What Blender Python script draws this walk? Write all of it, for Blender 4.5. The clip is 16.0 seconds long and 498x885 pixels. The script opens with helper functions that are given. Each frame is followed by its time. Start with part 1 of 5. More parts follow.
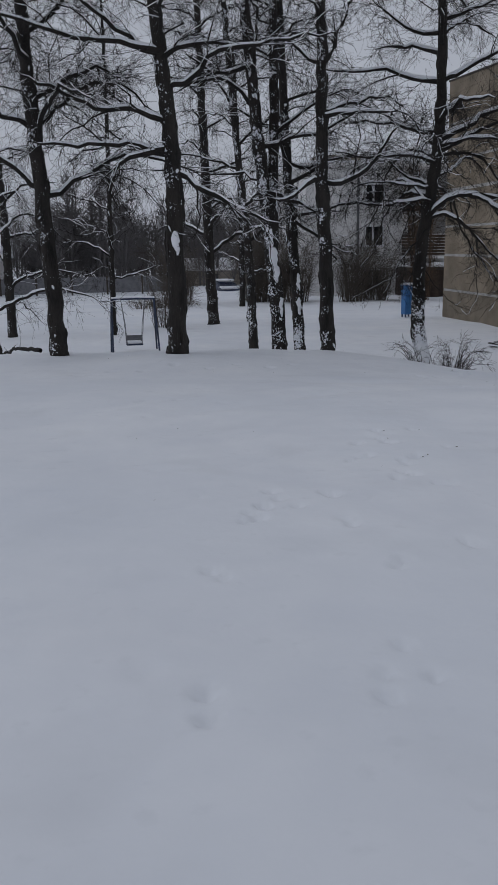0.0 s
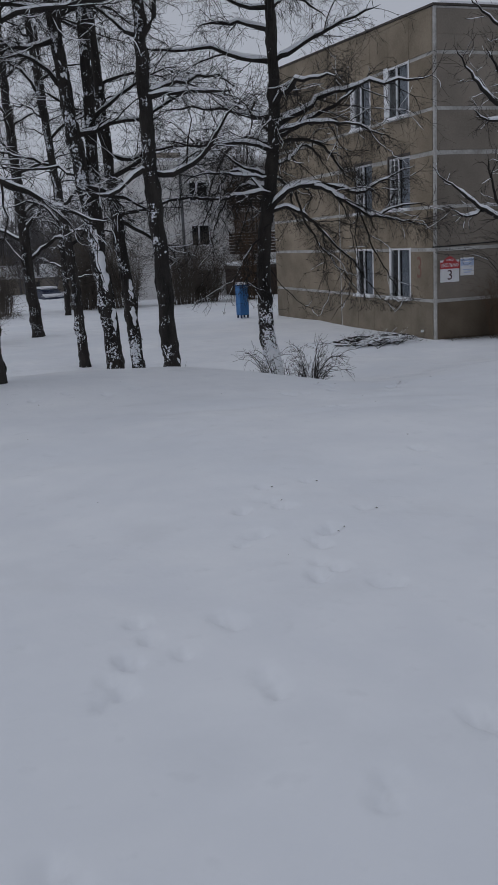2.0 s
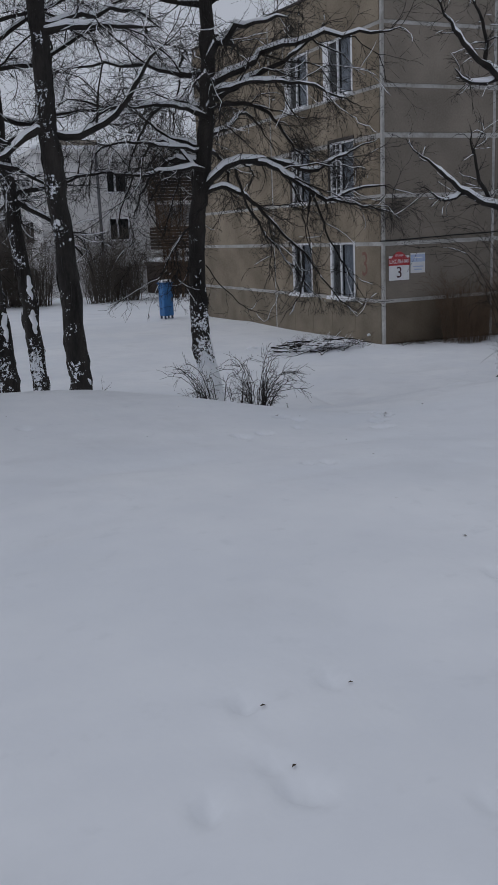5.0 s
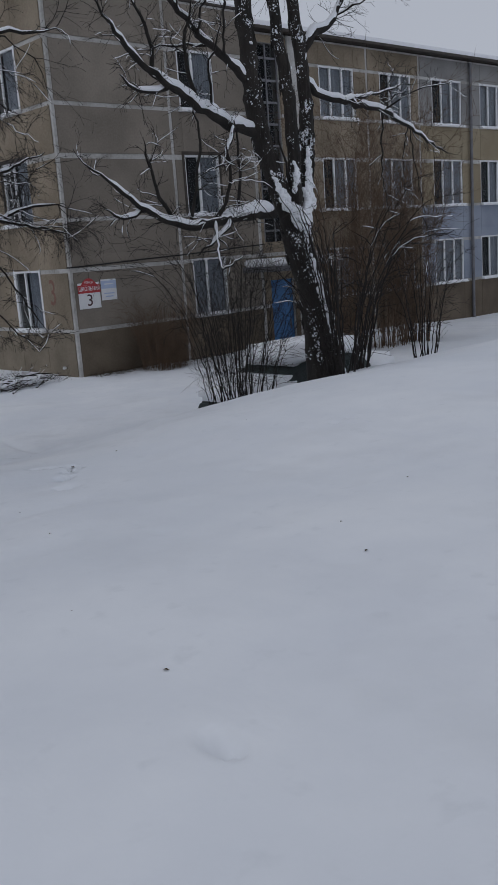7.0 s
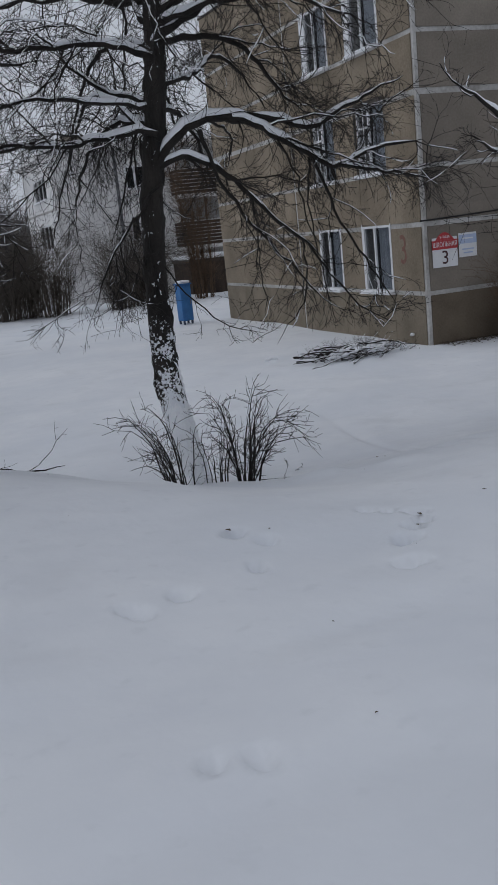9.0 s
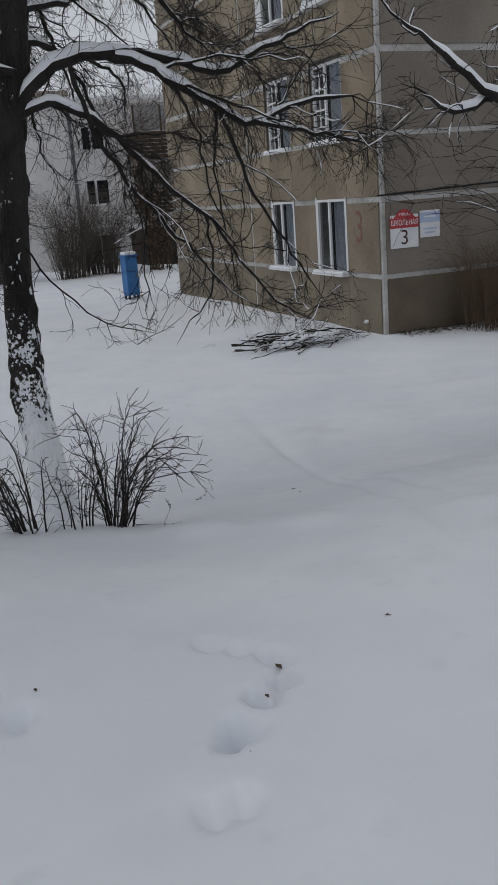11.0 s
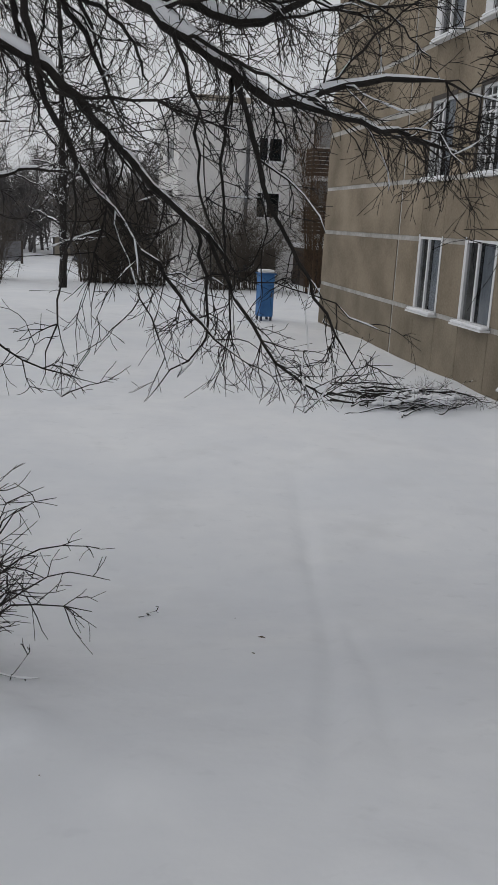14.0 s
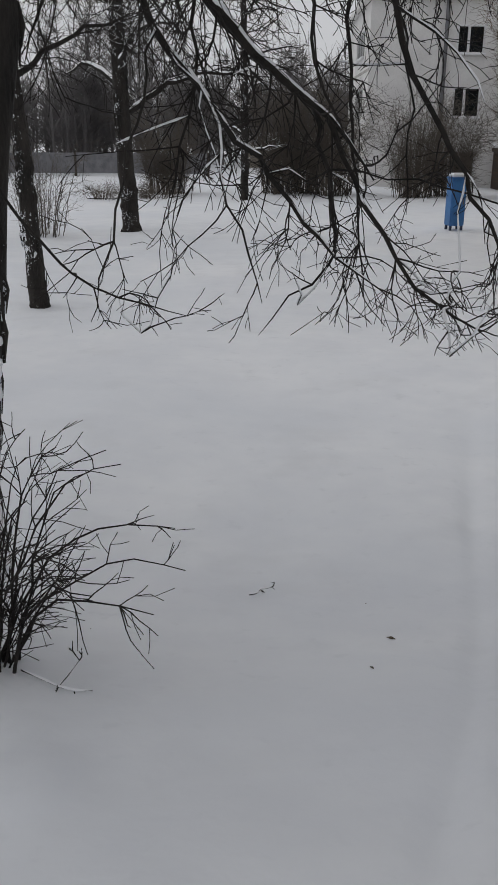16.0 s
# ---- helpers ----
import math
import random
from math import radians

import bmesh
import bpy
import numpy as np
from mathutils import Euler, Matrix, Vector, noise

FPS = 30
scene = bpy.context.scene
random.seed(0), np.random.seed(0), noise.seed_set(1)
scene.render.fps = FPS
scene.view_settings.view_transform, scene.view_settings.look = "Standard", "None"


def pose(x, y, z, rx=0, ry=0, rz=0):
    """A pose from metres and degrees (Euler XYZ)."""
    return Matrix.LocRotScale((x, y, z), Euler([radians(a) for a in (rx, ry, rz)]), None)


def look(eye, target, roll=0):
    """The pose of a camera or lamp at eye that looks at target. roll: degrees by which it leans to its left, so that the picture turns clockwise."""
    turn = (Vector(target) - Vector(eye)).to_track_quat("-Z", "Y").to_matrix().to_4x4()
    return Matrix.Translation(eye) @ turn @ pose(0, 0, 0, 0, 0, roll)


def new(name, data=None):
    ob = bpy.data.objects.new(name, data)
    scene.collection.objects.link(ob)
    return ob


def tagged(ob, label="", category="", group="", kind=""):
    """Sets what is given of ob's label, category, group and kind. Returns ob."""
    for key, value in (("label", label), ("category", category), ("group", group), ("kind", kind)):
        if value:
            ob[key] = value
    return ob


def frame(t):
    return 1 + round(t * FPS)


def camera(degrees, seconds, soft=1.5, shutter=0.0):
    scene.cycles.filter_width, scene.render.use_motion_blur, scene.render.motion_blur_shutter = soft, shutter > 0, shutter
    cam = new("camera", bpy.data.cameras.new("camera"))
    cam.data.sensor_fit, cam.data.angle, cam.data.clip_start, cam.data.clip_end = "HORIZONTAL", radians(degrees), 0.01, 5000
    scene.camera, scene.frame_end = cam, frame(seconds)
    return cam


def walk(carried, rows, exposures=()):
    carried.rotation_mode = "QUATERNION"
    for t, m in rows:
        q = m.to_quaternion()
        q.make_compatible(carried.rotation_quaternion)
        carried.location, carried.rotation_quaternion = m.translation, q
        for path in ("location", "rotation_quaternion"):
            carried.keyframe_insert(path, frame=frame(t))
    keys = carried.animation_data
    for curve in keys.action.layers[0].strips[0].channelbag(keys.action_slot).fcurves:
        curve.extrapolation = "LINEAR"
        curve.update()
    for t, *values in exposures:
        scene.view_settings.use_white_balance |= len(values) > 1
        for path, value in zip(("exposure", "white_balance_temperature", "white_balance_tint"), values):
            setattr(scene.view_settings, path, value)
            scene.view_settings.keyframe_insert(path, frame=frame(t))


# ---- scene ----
# ---- camera ----
cam = camera(31.0, 16.0, soft=1.4)
PATH = [
    (0, (-1.896, -4.399, 1.357), (-1.632, -2.463, 0.928), -0.7),
    (0.5, (-1.839, -3.86, 1.338), (-1.55, -1.927, 0.913), -1.1),
    (1, (-1.786, -3.304, 1.338), (-1.335, -1.404, 0.906), -2.0),
    (1.5, (-1.67, -2.764, 1.358), (-1.204, -0.867, 0.925), -2.5),
    (1.7, (-1.636, -2.559, 1.361), (-1.143, -0.67, 0.924), -2.8),
    (2, (-1.605, -2.245, 1.35), (-0.992, -0.392, 0.913), -2.9),
    (2.5, (-1.51, -1.722, 1.342), (-0.928, 0.14, 0.904), -3.7),
    (3, (-1.416, -1.236, 1.323), (-0.846, 0.63, 0.88), -2.5),
    (3.5, (-1.264, -0.684, 1.296), (-0.673, 1.175, 0.851), -2.3),
    (4, (-1.065, -0.095, 1.298), (-0.516, 1.776, 0.855), -2.7),
    (4.5, (-0.891, 0.431, 1.274), (-0.189, 2.249, 0.824), -1.8),
    (4.7, (-0.802, 0.645, 1.247), (-0.088, 2.458, 0.795), -2.1),
    (6.8, (0.208, 1.868, 1.134), (1.6, 3.241, 0.709), -3.5),
    (7, (0.355, 2.059, 1.117), (1.658, 3.515, 0.691), -4.1),
    (7.5, (0.707, 2.653, 1.119), (1.737, 4.318, 0.712), -4.7),
    (8, (1.051, 3.232, 1.103), (2.04, 4.915, 0.666), -3.4),
    (8.5, (1.39, 3.783, 1.094), (2.198, 5.559, 0.654), -4.3),
    (9, (1.683, 4.322, 1.093), (2.335, 6.156, 0.636), -6.1),
    (9.5, (2.057, 4.759, 1.083), (2.619, 6.624, 0.628), -6.8),
    (10, (2.407, 5.226, 1.073), (3.0, 7.074, 0.591), -5.0),
    (10.2, (2.55, 5.396, 1.076), (3.267, 7.19, 0.557), -4.5),
    (12.3, (4.112, 6.884, 1.049), (4.568, 8.763, 0.54), -2.3),
    (12.5, (4.24, 7.027, 1.06), (4.615, 8.931, 0.577), -1.8),
    (13, (4.676, 7.362, 1.1), (5.031, 9.284, 0.676), 0.7),
    (13.5, (5.001, 7.767, 1.03), (5.364, 9.686, 0.598), 3.3),
    (14, (5.274, 8.147, 0.976), (5.646, 10.053, 0.501), 3.1),
    (14.5, (5.518, 8.47, 0.958), (5.606, 10.4, 0.441), 1.3),
    (15, (5.671, 8.767, 0.923), (5.755, 10.671, 0.315), 0.4),
    (15.5, (5.784, 9.087, 0.932), (5.731, 10.985, 0.303), -0.4),
    (16, (5.814, 9.34, 0.855), (5.764, 11.224, 0.186), 0.5),
]
walk(cam, [(t, look(eye, target, roll)) for t, eye, target, roll in PATH], [(0, -1.15, 6010, 10.9), (3.5, -1.06, 6010, 10.8), (7, -0.95, 5990, 10.4), (8, -0.92, 6000, 9.8), (9, -0.86, 6050, 9.6), (9.6, -0.77, 6080, 9.5), (10.1, -0.82, 6120, 9.3), (12.4, -0.61, 6550, 8), (16, -0.64, 6600, 9)])

# ---- light ----
world = bpy.data.worlds.new("overcast_sky")
scene.world = world
world.use_nodes = True
wn, wl = world.node_tree.nodes, world.node_tree.links
sky = wn.new("ShaderNodeTexSky")
sky.sky_type = "NISHITA"
sky.sun_disc = False
sky.sun_elevation, sky.sun_rotation = radians(57.5), radians(281)
sky.dust_density, sky.air_density = 3.0, 1.0
grey = wn.new("ShaderNodeHueSaturation")
grey.inputs["Saturation"].default_value = 0.12
veil = wn.new("ShaderNodeMix")
veil.data_type = "RGBA"
veil.inputs["Factor"].default_value = 0.72
veil.inputs["B"].default_value = (8.2, 8.35, 8.9, 1)
wl.new(sky.outputs["Color"], grey.inputs["Color"])
wl.new(grey.outputs["Color"], veil.inputs["A"])
co = wn.new("ShaderNodeTexCoord")
sep = wn.new("ShaderNodeSeparateXYZ")
rise = wn.new("ShaderNodeMapRange")
rise.inputs["From Min"].default_value, rise.inputs["From Max"].default_value = 0.0, 1.0
rise.inputs["To Min"].default_value, rise.inputs["To Max"].default_value = 1.42, 1.14
dome = wn.new("ShaderNodeMix")
dome.data_type, dome.blend_type = "RGBA", "MULTIPLY"
dome.inputs["Factor"].default_value = 1.0
wl.new(co.outputs["Generated"], sep.inputs["Vector"])
wl.new(sep.outputs["Z"], rise.inputs["Value"])
wl.new(veil.outputs["Result"], dome.inputs["A"])
wl.new(rise.outputs["Result"], dome.inputs["B"])
back = wn["Background"]
back.inputs["Strength"].default_value = 0.087
wl.new(dome.outputs["Result"], back.inputs["Color"])
sun_lamp = bpy.data.lights.new("sun", "SUN")
sun_lamp.energy, sun_lamp.angle, sun_lamp.color = 0.6, radians(75), (1.0, 0.97, 0.94)
sun = new("sun", sun_lamp)
sun.matrix_world = look((0, 0, 40), (20, -4, 8))


# ---- materials ----
def material(name, dark, light, scale=3.0, fine=40.0, rough=0.85, bump=0.3, metallic=0.0, spread=0.0, depth=0.01, stretch=(1, 1, 1)):
    """Two scales of variation between two base colours, with relief."""
    m = bpy.data.materials.new(name)
    m.use_nodes = True
    n, l = m.node_tree.nodes, m.node_tree.links
    b = n["Principled BSDF"]
    co = n.new("ShaderNodeTexCoord")
    mp = n.new("ShaderNodeMapping")
    mp.inputs["Scale"].default_value = stretch
    l.new(co.outputs["Object"], mp.inputs["Vector"])
    big, small = n.new("ShaderNodeTexNoise"), n.new("ShaderNodeTexNoise")
    big.inputs["Scale"].default_value, small.inputs["Scale"].default_value = scale, fine
    big.inputs["Detail"].default_value, small.inputs["Detail"].default_value = 5, 4
    for q in (big, small):
        l.new(mp.outputs["Vector"], q.inputs["Vector"])
    add = n.new("ShaderNodeMath")
    add.operation = "MULTIPLY_ADD"
    add.inputs[1].default_value = 0.45
    l.new(small.outputs["Fac"], add.inputs[0])
    l.new(big.outputs["Fac"], add.inputs[2])
    ramp = n.new("ShaderNodeValToRGB")
    ramp.color_ramp.elements[0].position, ramp.color_ramp.elements[1].position = 0.5, 0.95
    ramp.color_ramp.elements[0].color, ramp.color_ramp.elements[1].color = (*dark, 1), (*light, 1)
    l.new(add.outputs[0], ramp.inputs["Fac"])
    colour = ramp.outputs["Color"]
    if spread:
        info, rng, hs = n.new("ShaderNodeObjectInfo"), n.new("ShaderNodeMapRange"), n.new("ShaderNodeHueSaturation")
        rng.inputs["To Min"].default_value, rng.inputs["To Max"].default_value = 1 - spread, 1 + spread
        l.new(info.outputs["Random"], rng.inputs["Value"])
        l.new(rng.outputs["Result"], hs.inputs["Value"])
        l.new(colour, hs.inputs["Color"])
        colour = hs.outputs["Color"]
    l.new(colour, b.inputs["Base Color"])
    b.inputs["Roughness"].default_value, b.inputs["Metallic"].default_value = rough, metallic
    if bump:
        bp = n.new("ShaderNodeBump")
        bp.inputs["Strength"].default_value, bp.inputs["Distance"].default_value = bump, depth
        l.new(add.outputs[0], bp.inputs["Height"])
        l.new(bp.outputs["Normal"], b.inputs["Normal"])
    return m


SNOW = material("snow", (0.78, 0.80, 0.84), (0.86, 0.875, 0.9), 0.8, 3.6, 0.75, 0.35, depth=0.06)


def mottle_snow(m):
    """Faint blue-grey mottling in soft patches."""
    n, l = m.node_tree.nodes, m.node_tree.links
    b = n["Principled BSDF"]
    last = b.inputs["Base Color"].links[0].from_socket
    co = n.new("ShaderNodeTexCoord")
    for scale, lo, hi, col, most in ((1.3, 0.56, 0.74, (0.70, 0.715, 0.74, 1), 0.45), (7.0, 0.62, 0.74, (0.66, 0.68, 0.71, 1), 0.3), (0.35, 0.45, 0.68, (0.74, 0.77, 0.82, 1), 0.6)):
        t, r, x = n.new("ShaderNodeTexNoise"), n.new("ShaderNodeMapRange"), n.new("ShaderNodeMix")
        t.inputs["Scale"].default_value, t.inputs["Detail"].default_value = scale, 5.0
        l.new(co.outputs["Object"], t.inputs["Vector"])
        l.new(t.outputs["Fac"], r.inputs["Value"])
        r.inputs["From Min"].default_value, r.inputs["From Max"].default_value, r.inputs["To Max"].default_value = lo, hi, most
        x.data_type = "RGBA"
        l.new(r.outputs["Result"], x.inputs["Factor"])
        l.new(last, x.inputs["A"])
        x.inputs["B"].default_value = col
        last = x.outputs["Result"]
    l.new(last, b.inputs["Base Color"])


mottle_snow(SNOW)
CAP = material("snow_cap", (0.86, 0.87, 0.90), (0.93, 0.94, 0.96), 3.0, 25.0, 0.75, 0.4, depth=0.02)
BARK = material("bark", (0.009, 0.008, 0.007), (0.040, 0.034, 0.029), 5.0, 45.0, 0.95, 1.0, depth=0.03, stretch=(1, 1, 0.3))
LIMB_BARK = material("limb_bark", (0.009, 0.008, 0.007), (0.032, 0.027, 0.023), 5.0, 45.0, 0.95, 0.6, depth=0.01)


def snowy_bark(name, amount, low=None):
    """Bark with flecks of snow blown on to its windward side; below the height low they run together."""
    m = material(name, (0.009, 0.008, 0.007), (0.040, 0.034, 0.029), 5.0, 45.0, 0.95, 1.0, depth=0.03, stretch=(1, 1, 0.3))
    n, l = m.node_tree.nodes, m.node_tree.links
    b = n["Principled BSDF"]
    old = b.inputs["Base Color"].links[0].from_socket
    co, geo = n.new("ShaderNodeTexCoord"), n.new("ShaderNodeNewGeometry")
    dot = n.new("ShaderNodeVectorMath")
    dot.operation = "DOT_PRODUCT"
    dot.inputs[1].default_value = (-0.62, -0.75, 0.2)
    l.new(geo.outputs["True Normal"], dot.inputs[0])
    fl, cl = n.new("ShaderNodeTexNoise"), n.new("ShaderNodeTexNoise")
    fl.inputs["Scale"].default_value, cl.inputs["Scale"].default_value = 26.0, 3.1
    fl.inputs["Detail"].default_value, cl.inputs["Detail"].default_value = 6.0, 3.0
    fl.inputs["Roughness"].default_value = 0.68
    for q in (fl, cl):
        l.new(co.outputs["Object"], q.inputs["Vector"])
    last = None
    for sock, k in ((fl.outputs["Fac"], 1.0), (cl.outputs["Fac"], 0.75), (dot.outputs["Value"], 0.17)):
        ma = n.new("ShaderNodeMath")
        ma.operation = "MULTIPLY_ADD"
        ma.inputs[1].default_value = k
        l.new(sock, ma.inputs[0])
        if last is None:
            ma.inputs[2].default_value = 0.0
        else:
            l.new(last, ma.inputs[2])
        last = ma.outputs[0]
    if low is not None:
        sp, mr, ad = n.new("ShaderNodeSeparateXYZ"), n.new("ShaderNodeMapRange"), n.new("ShaderNodeMath")
        l.new(co.outputs["Object"], sp.inputs["Vector"])
        l.new(sp.outputs["Z"], mr.inputs["Value"])
        mr.inputs["From Min"].default_value, mr.inputs["From Max"].default_value = low + 0.9, low - 0.5
        mr.inputs["To Min"].default_value, mr.inputs["To Max"].default_value = 0.0, 0.34
        ad.operation = "ADD"
        l.new(last, ad.inputs[0])
        l.new(mr.outputs["Result"], ad.inputs[1])
        last = ad.outputs[0]
    cut = n.new("ShaderNodeMapRange")
    cut.inputs["From Min"].default_value, cut.inputs["From Max"].default_value = 1.22 - amount, 1.25 - amount
    l.new(last, cut.inputs["Value"])
    mix = n.new("ShaderNodeMix")
    mix.data_type = "RGBA"
    l.new(cut.outputs["Result"], mix.inputs["Factor"])
    l.new(old, mix.inputs["A"])
    mix.inputs["B"].default_value = (0.82, 0.84, 0.88, 1)
    l.new(mix.outputs["Result"], b.inputs["Base Color"])
    return m


BARK_SNOW = snowy_bark("bark_with_snow", 0.12)
BARK_LESS = snowy_bark("bark_with_little_snow", 0.06)
BARK_NEAR = snowy_bark("bark_plastered_low", 0.0, -0.35)
BARK_FORK = snowy_bark("bark_plastered", 0.075)
TWIG = material("twig_bark", (0.010, 0.008, 0.007), (0.028, 0.023, 0.020), 6.0, 60.0, 0.95, 0.2)
RUSTY = material("reddish_twigs", (0.066, 0.044, 0.028), (0.165, 0.108, 0.068), 4.0, 60.0, 0.95, 0.2)
# Far twig colours are paled and greyed to carry distance haze, most in HAZY.
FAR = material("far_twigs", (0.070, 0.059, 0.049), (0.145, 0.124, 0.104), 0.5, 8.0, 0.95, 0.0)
HAZY = material("haze_paled_twigs", (0.10, 0.094, 0.094), (0.17, 0.16, 0.16), 0.5, 8.0, 0.95, 0.0)
PANEL_DARK = material("dark_concrete_panel", (0.160, 0.139, 0.114), (0.262, 0.228, 0.188), 0.7, 22.0, 0.92, 0.5, spread=0.08, depth=0.006)
PANEL = material("concrete_panel", (0.155, 0.124, 0.086), (0.325, 0.268, 0.196), 0.7, 26.0, 0.92, 0.5, spread=0.07, depth=0.006)
PANEL_OCHRE = material("ochre_panel", (0.24, 0.195, 0.125), (0.31, 0.26, 0.175), 1.1, 26.0, 0.92, 0.4, spread=0.05, depth=0.006)
PANEL_GREY = material("grey_panel", (0.20, 0.195, 0.19), (0.28, 0.275, 0.265), 1.1, 26.0, 0.92, 0.4, spread=0.05, depth=0.006)
PANEL_BLUE = material("blue_grey_panel", (0.23, 0.26, 0.32), (0.31, 0.34, 0.40), 1.1, 26.0, 0.9, 0.4, spread=0.05, depth=0.006)
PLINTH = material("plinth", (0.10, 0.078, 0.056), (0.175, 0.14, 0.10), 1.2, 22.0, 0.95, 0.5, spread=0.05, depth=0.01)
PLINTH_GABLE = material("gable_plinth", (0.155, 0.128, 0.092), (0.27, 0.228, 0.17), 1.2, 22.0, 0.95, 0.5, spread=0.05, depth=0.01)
MORTAR = material("joint_sealant", (0.30, 0.285, 0.26), (0.58, 0.57, 0.55), 1.6, 14.0, 0.9, 0.5, depth=0.01)
WHITE_WALL = material("white_render", (0.66, 0.65, 0.64), (0.82, 0.81, 0.80), 0.5, 14.0, 0.92, 0.4, depth=0.006)
PVC = material("white_frame", (0.70, 0.71, 0.72), (0.80, 0.80, 0.81), 2.0, 30.0, 0.45, 0.05)
DARKWOOD = material("dark_frame", (0.03, 0.025, 0.02), (0.07, 0.055, 0.045), 4.0, 30.0, 0.7, 0.2)
BROWNWOOD = material("brown_boards", (0.03, 0.02, 0.015), (0.08, 0.055, 0.04), 3.0, 30.0, 0.85, 0.4, stretch=(1, 1, 0.2), spread=0.15)
CURTAIN = material("curtain", (0.38, 0.43, 0.50), (0.60, 0.65, 0.72), 6.0, 3.0, 0.9, 0.1, stretch=(6, 6, 0.3))
# Near-black base colour stands in for the gloom of unlit rooms.
ROOM = material("painted_room_dark", (0.012, 0.012, 0.014), (0.03, 0.03, 0.034), 1.0, 5.0, 0.9, 0.0)
METAL = material("grey_metal", (0.13, 0.13, 0.14), (0.22, 0.22, 0.23), 3.0, 30.0, 0.5, 0.2, metallic=0.5)
BLUE = material("blue_paint", (0.035, 0.13, 0.33), (0.055, 0.20, 0.46), 3.0, 30.0, 0.5, 0.15)
DARKBLUE = material("dark_blue_paint", (0.014, 0.022, 0.05), (0.03, 0.045, 0.09), 2.0, 30.0, 0.35, 0.05)
GREENCAR = material("green_paint", (0.006, 0.014, 0.013), (0.012, 0.024, 0.022), 2.0, 30.0, 0.65, 0.05)
RUBBER = material("rubber", (0.012, 0.012, 0.012), (0.03, 0.03, 0.03), 4.0, 40.0, 0.9, 0.2)
RED = material("red_enamel", (0.36, 0.025, 0.03), (0.46, 0.04, 0.045), 3.0, 20.0, 0.4, 0.05)
SIGNWHITE = material("white_enamel", (0.66, 0.66, 0.67), (0.76, 0.76, 0.77), 3.0, 20.0, 0.4, 0.05)
SIGNBLUE = material("pale_blue_enamel", (0.36, 0.44, 0.62), (0.46, 0.53, 0.70), 3.0, 20.0, 0.4, 0.05)
STENCIL = material("faded_red_paint", (0.17, 0.09, 0.07), (0.25, 0.13, 0.10), 8.0, 60.0, 0.9, 0.2)
INK = material("dark_print", (0.05, 0.02, 0.025), (0.09, 0.04, 0.045), 8.0, 60.0, 0.6, 0.1)
BEIGE = material("beige_block", (0.25, 0.22, 0.18), (0.36, 0.32, 0.27), 1.0, 20.0, 0.9, 0.3)
LITTER = material("leaf_litter", (0.03, 0.022, 0.017), (0.10, 0.07, 0.045), 9.0, 60.0, 0.95, 0.8)

GLASS = bpy.data.materials.new("window_glass")
GLASS.use_nodes = True
_g = GLASS.node_tree.nodes["Principled BSDF"]
_g.inputs["Base Color"].default_value = (0.03, 0.035, 0.04, 1)
_g.inputs["Roughness"].default_value = 0.06
_g.inputs["Alpha"].default_value = 0.28


# ---- building blocks ----
def mesh_of(name, verts, faces, mat, smooth=False):
    me = bpy.data.meshes.new(name)
    me.from_pydata([tuple(v) for v in verts], [], [tuple(f) for f in faces])
    me.materials.append(mat)
    if smooth:
        me.shade_smooth()
    me.update()
    return me


def part(name, bm, mat, parent=None, label="", smooth=False):
    """Link a bmesh, or a mesh, as one object under a thing."""
    if isinstance(bm, bpy.types.Mesh):
        me = bm
    else:
        me = bpy.data.meshes.new(name)
        bm.to_mesh(me)
        bm.free()
        me.materials.append(mat)
        if smooth:
            me.shade_smooth()
    ob = new(name, me)
    if parent is not None:
        ob.parent = parent
    return tagged(ob, label) if label else ob


def thing(name, label, category, at=(0, 0, 0), rz=0.0, group="", kind=""):
    ob = new(name)
    ob.matrix_world = pose(*at, 0, 0, rz)
    return tagged(ob, label, category, group, kind)


def box(bm, x0, x1, y0, y1, z0, z1, bevel=0.0):
    m = Matrix.Translation(((x0 + x1) / 2, (y0 + y1) / 2, (z0 + z1) / 2)) @ Matrix.Diagonal((x1 - x0, y1 - y0, z1 - z0, 1))
    vs = bmesh.ops.create_cube(bm, size=1, matrix=m)["verts"]
    if bevel:
        bmesh.ops.bevel(bm, geom=list({e for v in vs for e in v.link_edges}), offset=bevel, segments=2, affect="EDGES")
    return bm


def boxes(*rows, bevel=0.0):
    bm = bmesh.new()
    for r in rows:
        box(bm, *r, bevel=bevel)
    return bm


def smooth01(v):
    v = min(1.0, max(0.0, v))
    return v * v * (3 - 2 * v)


# ---- ground ----
def crest(x):
    """Where the bank begins to fall off."""
    return 11.0 - 2.6 * smooth01((x - 1.5) / 3.2) + 0.5 * smooth01((x - 8) / 4)


